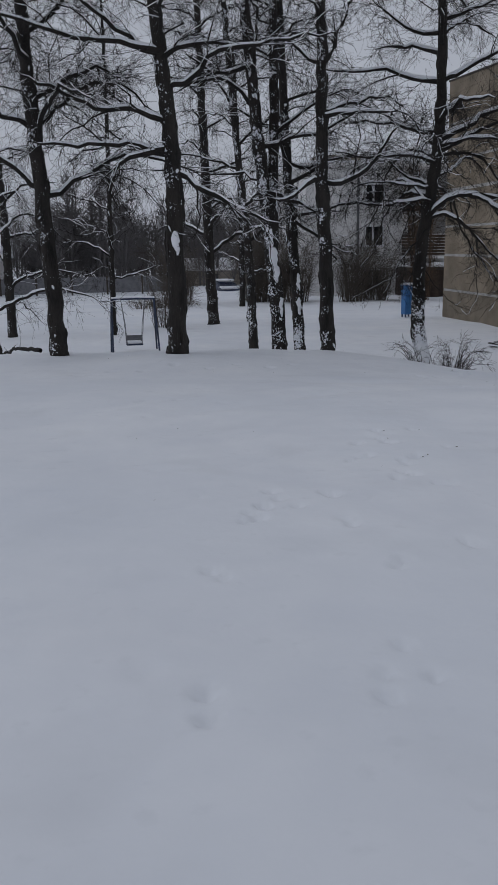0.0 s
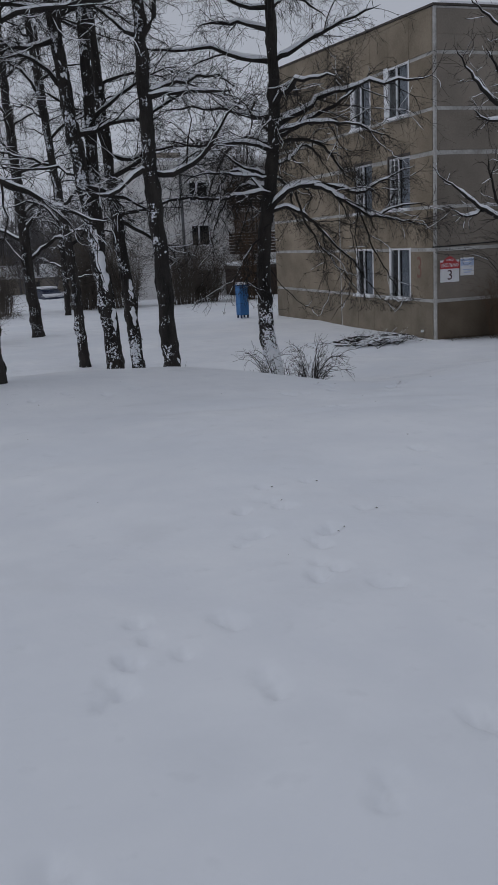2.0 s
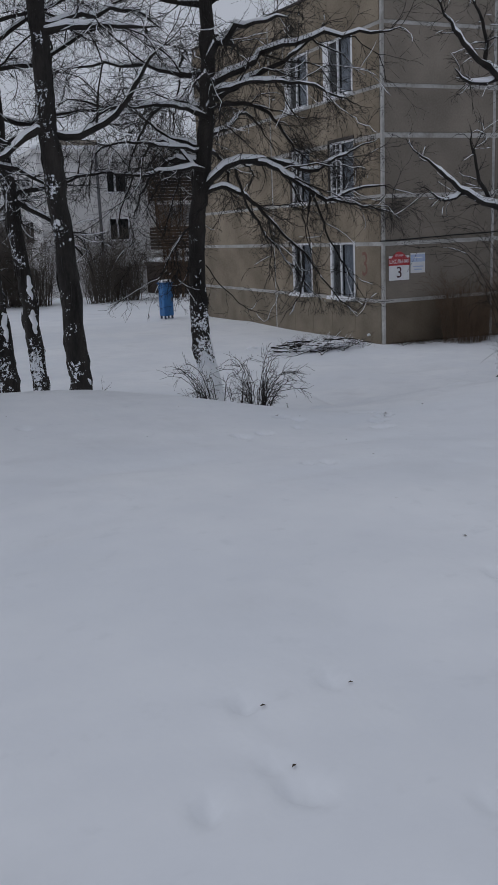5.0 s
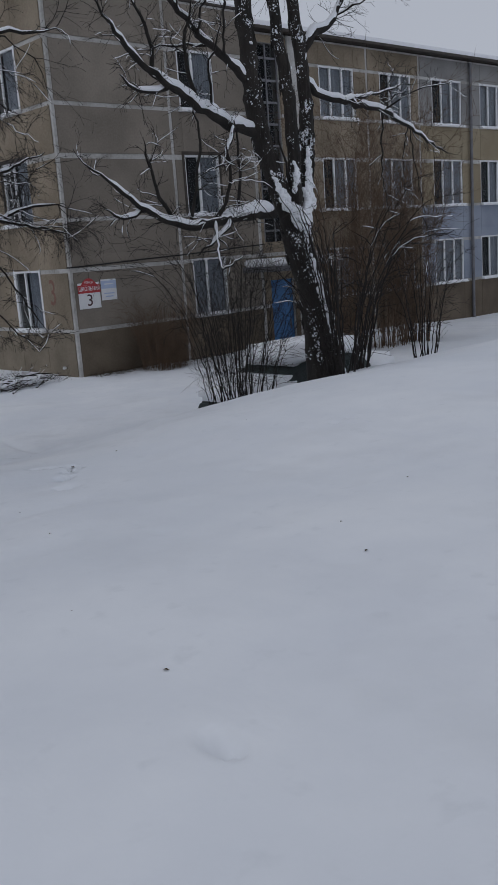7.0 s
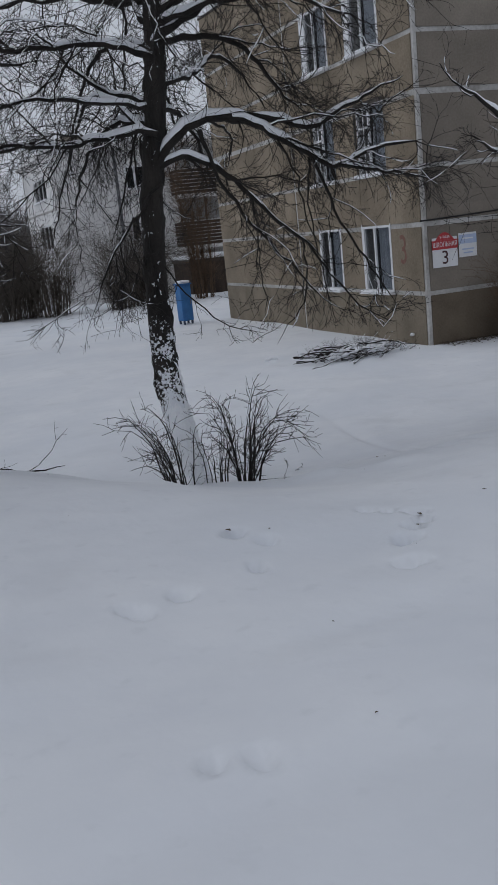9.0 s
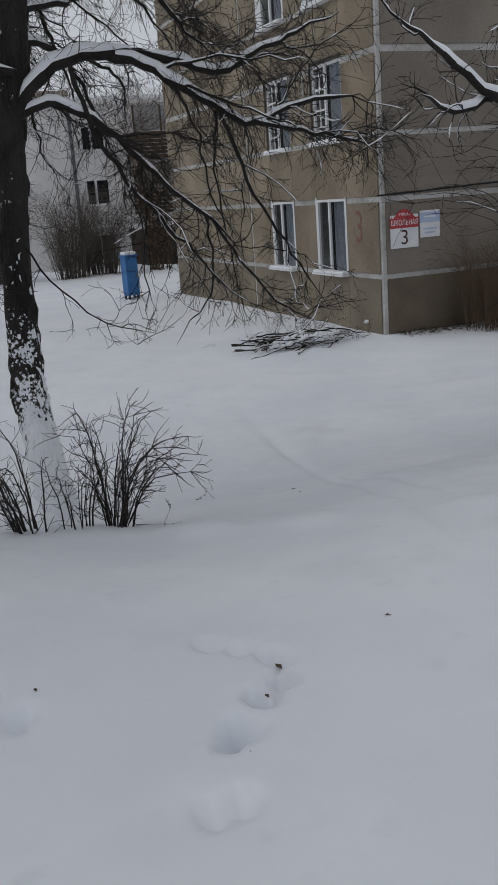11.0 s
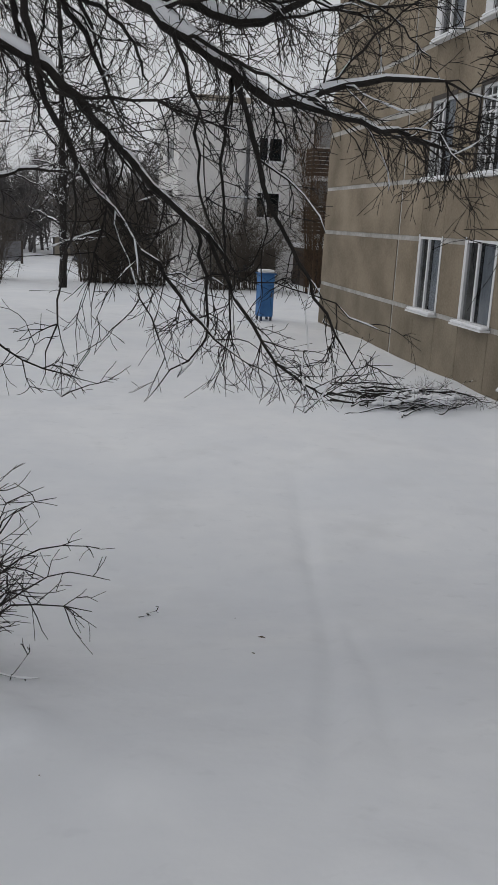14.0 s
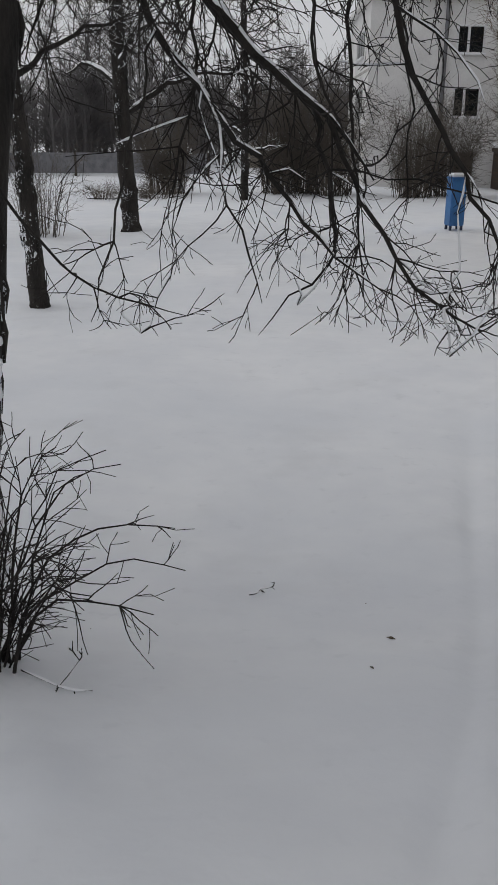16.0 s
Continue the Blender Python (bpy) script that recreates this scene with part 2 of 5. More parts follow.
def height(x, y):
    top = -0.2 - 0.016 * max(-8, min(14, y + 4.4))
    top -= 0.24 * math.exp(-((x - 4.2) / 2.4) ** 2) * smooth01((y - 4) / 4)
    top -= 0.12 * smooth01((x - 7) / 5)
    low = -1.92 - 0.1 * smooth01((y - 40) / 30) + 0.5 * smooth01((y - 60) / 60)
    low -= 0.35 * smooth01((x - 20) / 15) * smooth01((30 - y) / 10)
    d = y - crest(x)
    f = smooth01(d / 7.2)
    z = top * (1 - f) + low * f
    r = math.hypot(x, y)
    if r > 120:
        z += 6 * smooth01((r - 120) / 600)
    amp = 0.05 + 0.03 * smooth01(d / 3)
    # the mound round the foot of the near tree
    z += 0.11 * math.exp(-((x - 4.3) ** 2 + (y - 12.9) ** 2) / 0.55)
    # snow drifted round one trunk
    z += 0.11 * math.exp(-((x + 1.06) ** 2 + (y - 9.75) ** 2) / 0.9)
    z += amp * (noise.noise(Vector((x * 0.42, y * 0.42, 3))) + 0.5 * noise.noise(Vector((x * 1.1, y * 1.1, 9))))
    return z


PITS = []
rnd = random.Random(5)


def footprints(x0, y0, x1, y1, n, side=0.14):
    for k in range(n):
        t = (k + rnd.uniform(-0.1, 0.1)) / n
        a = math.atan2(y1 - y0, x1 - x0)
        s = side if k % 2 else -side
        PITS.append((x0 + (x1 - x0) * t - math.sin(a) * s, y0 + (y1 - y0) * t + math.cos(a) * s, rnd.uniform(0.04, 0.065), rnd.uniform(0.035, 0.06)))


footprints(-2.6, 8.6, 1.2, 9.2, 8)
# half-filled footprints, and the deep ones of the trodden patch
for px, py in ((0.01, 1.61), (0.26, 1.2), (-0.06, 0.15), (-0.57, -0.05), (-0.59, 0.78), (-1.11, 0.91), (-0.96, 1.17), (-1.7, -1.41), (-1.44, -0.2), (-0.87, -1.03), (-0.89, -1.39), (-1.14, 0.92), (0.03, 1.71), (0.04, 2.47), (0.26, 2.9), (-0.87, 1.41), (-0.54, 1.18), (6.41, 7.47), (1.94, 3.86)):
    for _ in range(2):
        PITS.append((px + rnd.gauss(0, 0.06), py + rnd.gauss(0, 0.08), rnd.uniform(0.034, 0.048), rnd.uniform(0.025, 0.05)))
for px, py, depth in ((4.12, 9.14, 0.07), (4.06, 8.6, 0.09), (4.27, 8.76, 0.14), (4.02, 8.46, 0.1), (3.28, 9.1, 0.13), (3.15, 8.43, 0.07), (2.7, 8.28, 0.06), (2.4, 8.18, 0.06), (2.29, 6.68, 0.05), (4.4, 8.95, 0.08), (3.84, 8.15, 0.06), (3.4, 8.9, 0.05)):
    for _ in range(2):
        PITS.append((px + rnd.gauss(0, 0.06), py + rnd.gauss(0, 0.06), rnd.uniform(0.034, 0.05), depth * rnd.uniform(0.9, 1.3)))
for _ in range(50):
    PITS.append((rnd.uniform(-5, 9), rnd.uniform(-3, 13), rnd.uniform(0.03, 0.08), rnd.uniform(0.006, 0.02)))
# small dents under fallen bits of bark
for px, py in ((0.36, 3.44), (0.70, 3.45), (0.29, 3.07), (0.74, 2.63), (0.40, 2.35), (0.34, 2.29), (0.23, 2.23), (0.23, 2.10), (-0.15, 2.37), (0.05, 2.97)):
    PITS.append((px, py, rnd.uniform(0.034, 0.045), rnd.uniform(0.03, 0.05)))
# low humps of stirred snow
for px, py, r, rise in ((5.0, 11.7, 0.2, 0.08), (4.9, 12.1, 0.12, 0.03), (5.5, 11.0, 0.16, 0.03), (6.2, 10.1, 0.14, 0.035), (3.3, 11.2, 0.16, 0.03)):
    PITS.append((px, py, r, -rise))
# shallow trails
TRAILS = [([(8.0, 19.0), (7.43, 16.05), (6.98, 13.7), (6.51, 12.0), (6.07, 10.6), (5.7, 9.6)], 0.075, 0.05),
          ([(7.1, 13.6), (6.75, 12.0), (6.35, 10.6)], 0.06, 0.03),
          ([(-4.0, 3.4), (-1.8, 5.6), (0.8, 7.2), (3.6, 7.6)], 0.16, 0.03),
          ([(-4.2, 2.6), (-1.7, 4.7), (1.0, 6.2), (3.8, 6.6)], 0.16, 0.03)]


def axis(lo, hi, near0, near1, step, grow):
    a = [near0 + step * i for i in range(int((near1 - near0) / step) + 1)]
    d, v = step, a[-1]
    while v < hi:
        d *= grow
        v += d
        a.append(v)
    d, v, front = step, a[0], []
    while v > lo:
        d *= grow
        v -= d
        front.append(v)
    return front[::-1] + a


def build_ground():
    xs, ys = axis(-1800, 1800, -2.2, 7.2, 0.034, 1.09), axis(-1500, 2200, -2.6, 13.4, 0.034, 1.09)
    nx, ny = len(xs), len(ys)
    X, Y = np.meshgrid(xs, ys)
    Z = np.array([[height(x, y) for x in xs] for y in ys])
    for px, py, r, depth in PITS:
        d2 = ((X - px) ** 2 + ((Y - py) * 0.7) ** 2) / r ** 2
        Z += np.where(d2 < 9, -depth * np.exp(-d2 ** 1.6), 0)
    for line, wide, depth in TRAILS:
        near = np.full(X.shape, 1e9)
        for (ax, ay), (bx, by) in zip(line, line[1:]):
            k = np.clip(((X - ax) * (bx - ax) + (Y - ay) * (by - ay)) / ((bx - ax) ** 2 + (by - ay) ** 2), 0, 1)
            near = np.minimum(near, (X - ax - k * (bx - ax)) ** 2 + (Y - ay - k * (by - ay)) ** 2)
        patchy = 0.6 + 0.4 * np.sin(X * 3.1 + 1.0) * np.sin(Y * 2.3)
        Z -= np.where(near < 9 * wide ** 2, depth * patchy * np.exp(-near / wide ** 2), 0)
    verts = np.stack([X.ravel(), Y.ravel(), Z.ravel()], 1)
    i = np.arange(nx * ny).reshape(ny, nx)
    faces = np.stack([i[:-1, :-1].ravel(), i[:-1, 1:].ravel(), i[1:, 1:].ravel(), i[1:, :-1].ravel()], 1)
    me = mesh_of("ground", verts.tolist(), faces.tolist(), SNOW, True)
    tagged(new("ground", me), "deep fresh snow with soft half-filled footprints", "snow", kind="structure")


build_ground()


# ---- trees ----
class Wood:
    """Gathers tapered tubes for one mesh."""

    def __init__(self):
        self.v, self.f, self.n = [], [], 0

    def tube(self, pts, radii, sides, lift=0.0):
        pts = np.asarray(pts, float)
        radii = np.asarray(radii, float)
        k = len(pts)
        d = np.gradient(pts, axis=0)
        d /= np.maximum(np.linalg.norm(d, axis=1, keepdims=True), 1e-9)
        ref = np.where(np.abs(d[:, 2:3]) > 0.9, np.array([[1.0, 0, 0]]), np.array([[0, 0, 1.0]]))
        u = np.cross(d, ref)
        u /= np.maximum(np.linalg.norm(u, axis=1, keepdims=True), 1e-9)
        w = np.cross(u, d)
        a = np.arange(sides) * 2 * np.pi / sides
        ring = pts[:, None, :] + radii[:, None, None] * (np.cos(a)[None, :, None] * u[:, None, :] + np.sin(a)[None, :, None] * w[:, None, :])
        ring[:, :, 2] += lift
        self.v.append(ring.reshape(-1, 3))
        i = np.arange(k - 1)[:, None] * sides + np.arange(sides)[None, :] + self.n
        j = np.arange(k - 1)[:, None] * sides + (np.arange(sides)[None, :] + 1) % sides + self.n
        self.f.append(np.stack([i, j, j + sides, i + sides], 2).reshape(-1, 4))
        self.n += k * sides

    def mesh(self, name, mat, smooth=True):
        if not self.v:
            return None
        v, f = np.concatenate(self.v), np.concatenate(self.f)
        me = bpy.data.meshes.new(name)
        me.vertices.add(len(v))
        me.vertices.foreach_set("co", v.ravel().astype(np.float32))
        me.loops.add(len(f) * 4)
        me.loops.foreach_set("vertex_index", f.ravel().astype(np.int32))
        me.polygons.add(len(f))
        me.polygons.foreach_set("loop_start", np.arange(0, len(f) * 4, 4, dtype=np.int32))
        me.polygons.foreach_set("loop_total", np.full(len(f), 4, dtype=np.int32))
        me.materials.append(mat)
        me.update(calc_edges=True)
        if smooth:
            me.shade_smooth()
        return me


def resample(pts, step, wobble, rng):
    """A polyline through pts with small kinks."""
    pts = [np.array(p, float) for p in pts]
    out = []
    for i in range(len(pts) - 1):
        p0 = pts[max(i - 1, 0)]
        p1, p2 = pts[i], pts[i + 1]
        p3 = pts[min(i + 2, len(pts) - 1)]
        n = max(2, int(np.linalg.norm(p2 - p1) / step))
        for k in range(n):
            t = k / n
            q = 0.5 * ((2 * p1) + (p2 - p0) * t + (2 * p0 - 5 * p1 + 4 * p2 - p3) * t * t + (3 * p1 - p0 - 3 * p2 + p3) * t ** 3)
            out.append(q + rng.normal(0, wobble, 3) * (1 if out else 0))
    out.append(pts[-1])
    return np.array(out)


class Tree:
    def __init__(self, seed, droop=0.0, snow=1.0, fine=1.0, deep=1.0, dust=0.75, low=None, edge=None, girth=0.0040):
        self.girth = girth
        self.rng = np.random.default_rng(seed)
        self.trunk, self.limb, self.twig, self.cap = [], [], Wood(), Wood()
        self.droop, self.snow, self.fine, self.deep = droop, snow, fine, deep
        self.dust, self.low, self.edge = dust, low, edge

    def cap_on(self, pts, radii):
        """Snow lying along the upper side of a branch, in runs."""
        rng = self.rng
        k = 0
        n = len(pts)
        while k < n - 2:
            big = radii[k] > 0.022
            run = int(rng.integers(7, 24)) if big else int(rng.integers(3, 9))
            e = min(n, k + run)
            if e - k >= 3:
                p, r = pts[k:e], radii[k:e]
                d = p[-1] - p[0]
                flat = 1 - abs(d[2]) / (np.linalg.norm(d) + 1e-9)
                if flat > 0.2 and rng.random() < (0.96 if big else 0.7) * self.snow:
                    thick = np.where(r > 0.022, r * 0.88 * self.deep, np.maximum(r * 0.8, 0.0065)) * (0.65 + 0.45 * flat)
                    rough = rng.uniform(0.75, 1.25, e - k)
                    if big and e - k > 4:
                        rough = np.convolve(np.pad(rough, 1, "edge"), [0.3, 0.4, 0.3], "valid")
                    rough[[0, -1]] = 0.15
                    if big and e - k > 4:
                        rough[[1, -2]] *= 0.7
                    w = thick * rough
                    q = p.copy()
                    q[:, 2] += r * 0.78 + w * 0.28
                    self.cap.tube(q, w, 8 if big else 4)
            k = e - 1 if rng.random() < 0.8 else e + 1

    def twigs(self, pts, r0, count, size, level):
        rng = self.rng
        n = len(pts)
        for _ in range(count):
            k = int(rng.uniform(0.15, 1.0) * (n - 1))
            base = pts[k]
            d = pts[min(k + 1, n - 1)] - pts[max(k - 1, 0)]
            d = d / (np.linalg.norm(d) + 1e-9)
            side = rng.normal(0, 1, 3)
            side -= d * side.dot(d)
            side /= np.linalg.norm(side) + 1e-9
            way = d * rng.uniform(0.35, 1.0) + side * rng.uniform(0.5, 1.0)
            way /= np.linalg.norm(way)
            long = size * rng.uniform(0.45, 1.25)
            m = 7 if level == 0 else 5 if level == 1 else 3
            p = [base]
            curl = rng.normal(0, 0.13, 3)
            for s in range(m - 1):
                way = way + curl + rng.normal(0, 0.15, 3) + np.array([0, 0, -self.droop * 0.28 + (0.10 if s > 2 else 0)])
                way /= np.linalg.norm(way)
                if self.low is not None and p[-1][2] + way[2] * long / (m - 1) < self.low:
                    break
                p.append(p[-1] + way * long / (m - 1))
            if len(p) < 3:
                continue
            m = len(p)
            p = np.array(p)
            r = r0 * rng.uniform(0.7, 1.1)
            rr = np.linspace(r, max(r * 0.4, 0.0019), m)
            self.twig.tube(p, rr, 4 if r > 0.008 else 3)
            if level == 0 and self.snow > 0 and rng.random() < self.dust * self.snow:
                self.cap_on(p, rr)
            if level < 1 + (self.fine > 0.6):
                c = int((3.0 if level == 0 else 1.7) * self.fine * rng.uniform(0.6, 1.4) + 0.5)
                self.twigs(p, r * 0.62, c, size * 0.55, level + 1)

    def branch(self, pts, r0, r1, twigs=12, size=0.7, wobble=0.02, step=0.16, sub=0):
        rng = self.rng
        if self.low is not None and pts[-1][2] < self.low + 0.5:
            twigs = max(3, int(twigs * 0.55))
        p = resample(pts, step, wobble, rng)
        r = np.linspace(r0, r1, len(p)) * rng.uniform(0.92, 1.08, len(p))
        r = np.maximum(r * np.interp(np.linspace(0, 1, len(p)), [0, 0.8, 1], [1, 1, 0.3]), 0.0016)
        w = Wood()
        w.tube(p, r, 8 if r0 > 0.03 else 5)
        self.limb.append(w)
        self.cap_on(p, r)
        for _ in range(sub):
            k = int(rng.uniform(0.2, 0.85) * (len(p) - 1))
            d = p[min(k + 2, len(p) - 1)] - p[max(k - 2, 0)]
            d /= np.linalg.norm(d) + 1e-9
            s = rng.normal(0, 1, 3)
            s[2] *= 0.7
            s -= d * s.dot(d)
            s /= np.linalg.norm(s) + 1e-9
            w = d * rng.uniform(0.5, 1) + s * rng.uniform(0.5, 0.9)
            w /= np.linalg.norm(w)
            ln = np.linalg.norm(np.array(pts[-1]) - np.array(pts[0])) * rng.uniform(0.3, 0.6)
            a = p[k] + w * ln * 0.5 + rng.normal(0, 0.06, 3)
            b = p[k] + w * ln + np.array([0, 0, -self.droop * ln * 0.35]) + rng.normal(0, 0.1, 3)
            if self.edge is not None and b[0] < self.edge:
                continue
            if self.low is not None and b[2] < self.low + 0.2:
                b[2] = self.low + rng.uniform(0.1, 0.5)
            self.branch([p[k], a, b], min(r[k] * 0.42, 0.024), max(r[k] * 0.14, 0.004), max(4, int(twigs * 0.7)), size * 0.85, wobble, step)
        self.twigs(p, min(0.0075, max(self.girth, r1 * 0.75)), int(twigs * self.fine), size, 0)
        return p

    def finish(self, name, label, bark, group="", category="tree"):
        t = thing(name, label, category, group=group)
        for w in self.trunk:
            part("trunk", w.mesh("trunk", bark), bark, t)
        for w in self.limb:
            part("limb", w.mesh("limb", LIMB_BARK), LIMB_BARK, t)
        for nm, w, mat, lab in (("crown", self.twig, TWIG, "fine dark bare twigs"), ("snow_cover", self.cap, CAP, "snow lying along the limbs")):
            me = w.mesh(nm, mat)
            if me:
                tagged(part(nm, me, mat, t, lab), kind="stuff")
        return t

    def stem(self, pts, r0, r1, patches=30, sides=14, face=None, flare=1.35, z0=0.1, z1=0.9):
        """The trunk, with snow stuck to its windward side."""
        rng = self.rng
        p = resample(pts, 0.22, 0.012, rng)
        k = len(p)
        r = np.linspace(r0, r1, k) * rng.uniform(0.95, 1.05, k)
        r[:3] *= np.linspace(flare, 1.0, 3)
        trunk = Wood()
        trunk.tube(p, r, sides)
        self.trunk.append(trunk)
        # bark plates
        for _ in range(int(k * 5)):
            i = int(rng.integers(1, k - 1))
            a = rng.uniform(0, 2 * math.pi)
            u = np.array([math.cos(a), math.sin(a), 0])
            c = p[i] + u * r[i] * 0.93
            h = rng.uniform(0.06, 0.2)
            q = np.array([c - [0, 0, h], c + u * r[i] * 0.06, c + [0, 0, h]])
            s = r[i] * rng.uniform(0.10, 0.22)
            trunk.tube(q, [s * 0.3, s, s * 0.3], 5)
        for _ in range(patches):
            i = int(rng.uniform(z0, z1) ** 1.6 * (k - 1))
            a = (face if face is not None else -1.57) + rng.normal(0, 0.75)
            u = np.array([math.cos(a), math.sin(a), 0])
            c = p[i] + u * r[i] * 0.95
            h, s = rng.uniform(0.015, 0.075), rng.uniform(0.012, 0.034)
            v = np.array([-u[1], u[0], 0]) * rng.uniform(-0.03, 0.03)
            q = np.array([c - [0, 0, h] - v, c + u * 0.006, c + [0, 0, h * 0.6] + v])
            self.cap.tube(q, [s * 0.4, s, s * 0.35], 5)
        return p

    def crown(self, p, lo, hi, count, reach, rise=0.5, r=0.05, twigs=12, sub=2, size=0.75):
        """Limbs all round a stem between two parts of its length."""
        rng = self.rng
        k = len(p)
        for c in range(count):
            t = lo + (hi - lo) * (c + rng.uniform(0, 0.9)) / count
            i = min(k - 1, int(t * (k - 1)))
            a = c * 2.4 + rng.uniform(-0.6, 0.6)
            ln = reach * rng.uniform(0.6, 1.15) * (1.05 - 0.5 * (t - lo) / max(hi - lo, 0.01))
            up = rise * rng.uniform(0.4, 1.3)
            u = np.array([math.cos(a), math.sin(a), 0])
            b = p[i]
            m = b + u * ln * 0.5 + [0, 0, ln * up * 0.55] + rng.normal(0, 0.08, 3)
            e = b + u * ln + [0, 0, ln * up * (0.95 - self.droop)] + rng.normal(0, 0.15, 3)
            self.branch([b, m, e], r * (1.1 - 0.6 * t), 0.010, twigs, size, 0.03, 0.2, sub)


def on_ground(x, y):
    return height(x, y)


def tall_tree(seed, stem, r, lo=0.3, count=18, reach=2.4, label="", patches=8, droop=0.3, fine=1.0, limbs=(), twigs=11, sub=3, bark=None, arms=(), size=0.75, clots=()):
    """A tree along the line stem, (x, y) and then heights; arms are further stems that leave it."""
    t = Tree(seed, droop, fine=fine)
    (x, y), rest = stem[0], stem[1:]
    z = on_ground(x, y) - 0.2
    p = t.stem([(x, y, z)] + list(rest), r, r * 0.35, patches)
    t.crown(p, lo, 0.97, count, reach, 0.5, r * 0.36, twigs, sub, size)
    for a in arms:
        q = t.stem(a, r * 0.75, r * 0.3, patches // 2, flare=1.0)
        t.crown(q, 0.25, 0.97, count // 2, reach * 0.9, 0.5, r * 0.3, twigs, sub, size)
    for c in clots:
        run = resample([(c[0], c[1], c[2] + 0.16), (c[0], c[1] - 0.03, c[2]), (c[0] + 0.03, c[1], c[2] - 0.2)], 0.05, 0.014, t.rng)
        t.cap.tube(run, np.interp(np.linspace(0, 1, len(run)), [0, 0.3, 0.7, 1], [0.02, c[3] * 0.8, c[3] * 0.6, 0.015]) * t.rng.uniform(0.8, 1.2, len(run)), 9)
    for l in limbs:
        t.branch(l, 0.048, 0.014, 14, 0.6, 0.02, 0.15, 3)
    return t.finish("lime_tree", label, bark or BARK_SNOW, group="bare trees on the bank")


tall_tree(11, [(-1.06, 10), (-1.05, 10, 1.2), (-1.07, 10, 2.74), (-1.26, 10.1, 4.95), (-1.53, 10.2, 9.5)], 0.155, 0.42, 16, 2.6, "thick dark bare tree with a snow-capped stub and snowy limbs", 10, bark=BARK_LESS, clots=((-1.07, 9.82, 1.42, 0.085),),
          limbs=([(-1.21, 10, 4.2), (-1.83, 9.9, 4.3), (-2.68, 9.8, 4.4), (-3.93, 9.6, 4.75)],
                 [(-1.13, 10, 3.15), (-1.53, 9.9, 3.35), (-2.20, 9.9, 3.4), (-3.33, 9.8, 3.9)],
                 [(-1.09, 10, 2.78), (-1.73, 9.9, 2.85), (-2.33, 9.9, 2.86), (-3.23, 9.8, 2.9)],
                 [(-1.07, 10, 2.75), (-1.53, 9.8, 2.72), (-1.88, 9.7, 2.55), (-2.01, 9.7, 2.2), (-1.93, 9.7, 1.9)],
                 [(-1.03, 10, 2.5), (-0.53, 9.9, 2.15), (0.17, 9.8, 1.8), (0.67, 9.7, 1.65)],
                 [(-1.18, 10, 4.1), (-0.73, 9.9, 4.3), (0.07, 9.8, 4.25)],
                 [(-1.23, 10, 4.9), (-1.83, 9.9, 5.3), (-2.63, 9.8, 5.9)]))
tall_tree(12, [(-2.99, 11), (-3.06, 11, 1.0), (-3.21, 11, 3.2), (-3.29, 11, 5.2), (-3.46, 11.2, 10)], 0.145, 0.25, 22, 2.6, "dark leaning bare tree rising from the snowy bank", 10, droop=0.6, bark=BARK_LESS, twigs=26)
tall_tree(13, [(1.80, 11.8), (1.75, 11.8, 1.0), (1.67, 11.8, 2.5), (1.67, 11.9, 5.4), (1.62, 12, 10)], 0.135, 0.42, 10, 2.0, "straight dark bare tree with one long snowy limb", 6, bark=BARK_LESS, sub=2,
          limbs=([(1.67, 11.8, 2.45), (2.02, 11.7, 2.4), (2.47, 11.6, 2.65), (2.75, 11.5, 3.15), (3.17, 11.5, 3.5)],
                 [(1.67, 11.8, 2.45), (1.37, 11.7, 2.4), (0.97, 11.6, 2.1), (0.47, 11.5, 2.2)], [(1.67, 11.8, 4.3), (1.97, 11.7, 5.0), (2.27, 11.6, 5.7)],
                 [(1.67, 11.8, 3.55), (2.17, 11.6, 3.6), (2.97, 11.5, 3.6)]))
tall_tree(14, [(1.13, 13), (1.07, 13, 0.2), (0.97, 13, 1.1), (0.69, 13, 3.6), (0.48, 13, 5.7), (0.09, 13.2, 10)], 0.145, 0.36, 11, 2.3, "dark forking bare tree with clots of snow on its trunk", 16, sub=3, twigs=13,
          clots=((0.97, 12.87, 1.15, 0.11), (1.02, 12.87, 0.85, 0.08), (0.93, 12.87, 1.5, 0.05), (1.1, 12.86, 0.2, 0.05)), arms=([(0.98, 13, 1.0), (1.01, 13.1, 2.4), (1.04, 13.1, 5.7), (0.99, 13.2, 9.5)],),
          limbs=([(0.79, 13, 2.4), (1.29, 12.8, 2.2), (1.89, 12.7, 1.9)], [(0.59, 13, 4.6), (-0.01, 12.8, 4.4), (-0.61, 12.7, 4.7)]))
tall_tree(15, [(1.85, 14.7), (1.78, 14.7, 0.3), (1.67, 14.7, 1.5), (1.48, 14.8, 5.0), (1.30, 15, 10)], 0.125, 0.3, 18, 2.2, "slender dark bare tree speckled with snow", 10, sub=2, twigs=11, clots=((1.8, 14.6, 0.1, 0.07), (1.78, 14.6, 0.6, 0.05)),
          limbs=([(1.60, 14.7, 2.6), (2.10, 14.6, 2.9), (2.30, 14.5, 3.4), (2.40, 14.5, 4.2)], [(1.65, 14.7, 1.9), (2.10, 14.5, 1.6), (2.60, 14.4, 1.0)]))
tall_tree(16, [(2.1, 23.4), (2.0, 23.4, 0.2), (1.88, 23.4, 1.8), (1.5, 23.6, 6), (1.2, 23.8, 11)], 0.15, 0.25, 16, 2.6, "dark bare tree standing in level snow", 8, fine=0.95, twigs=14)
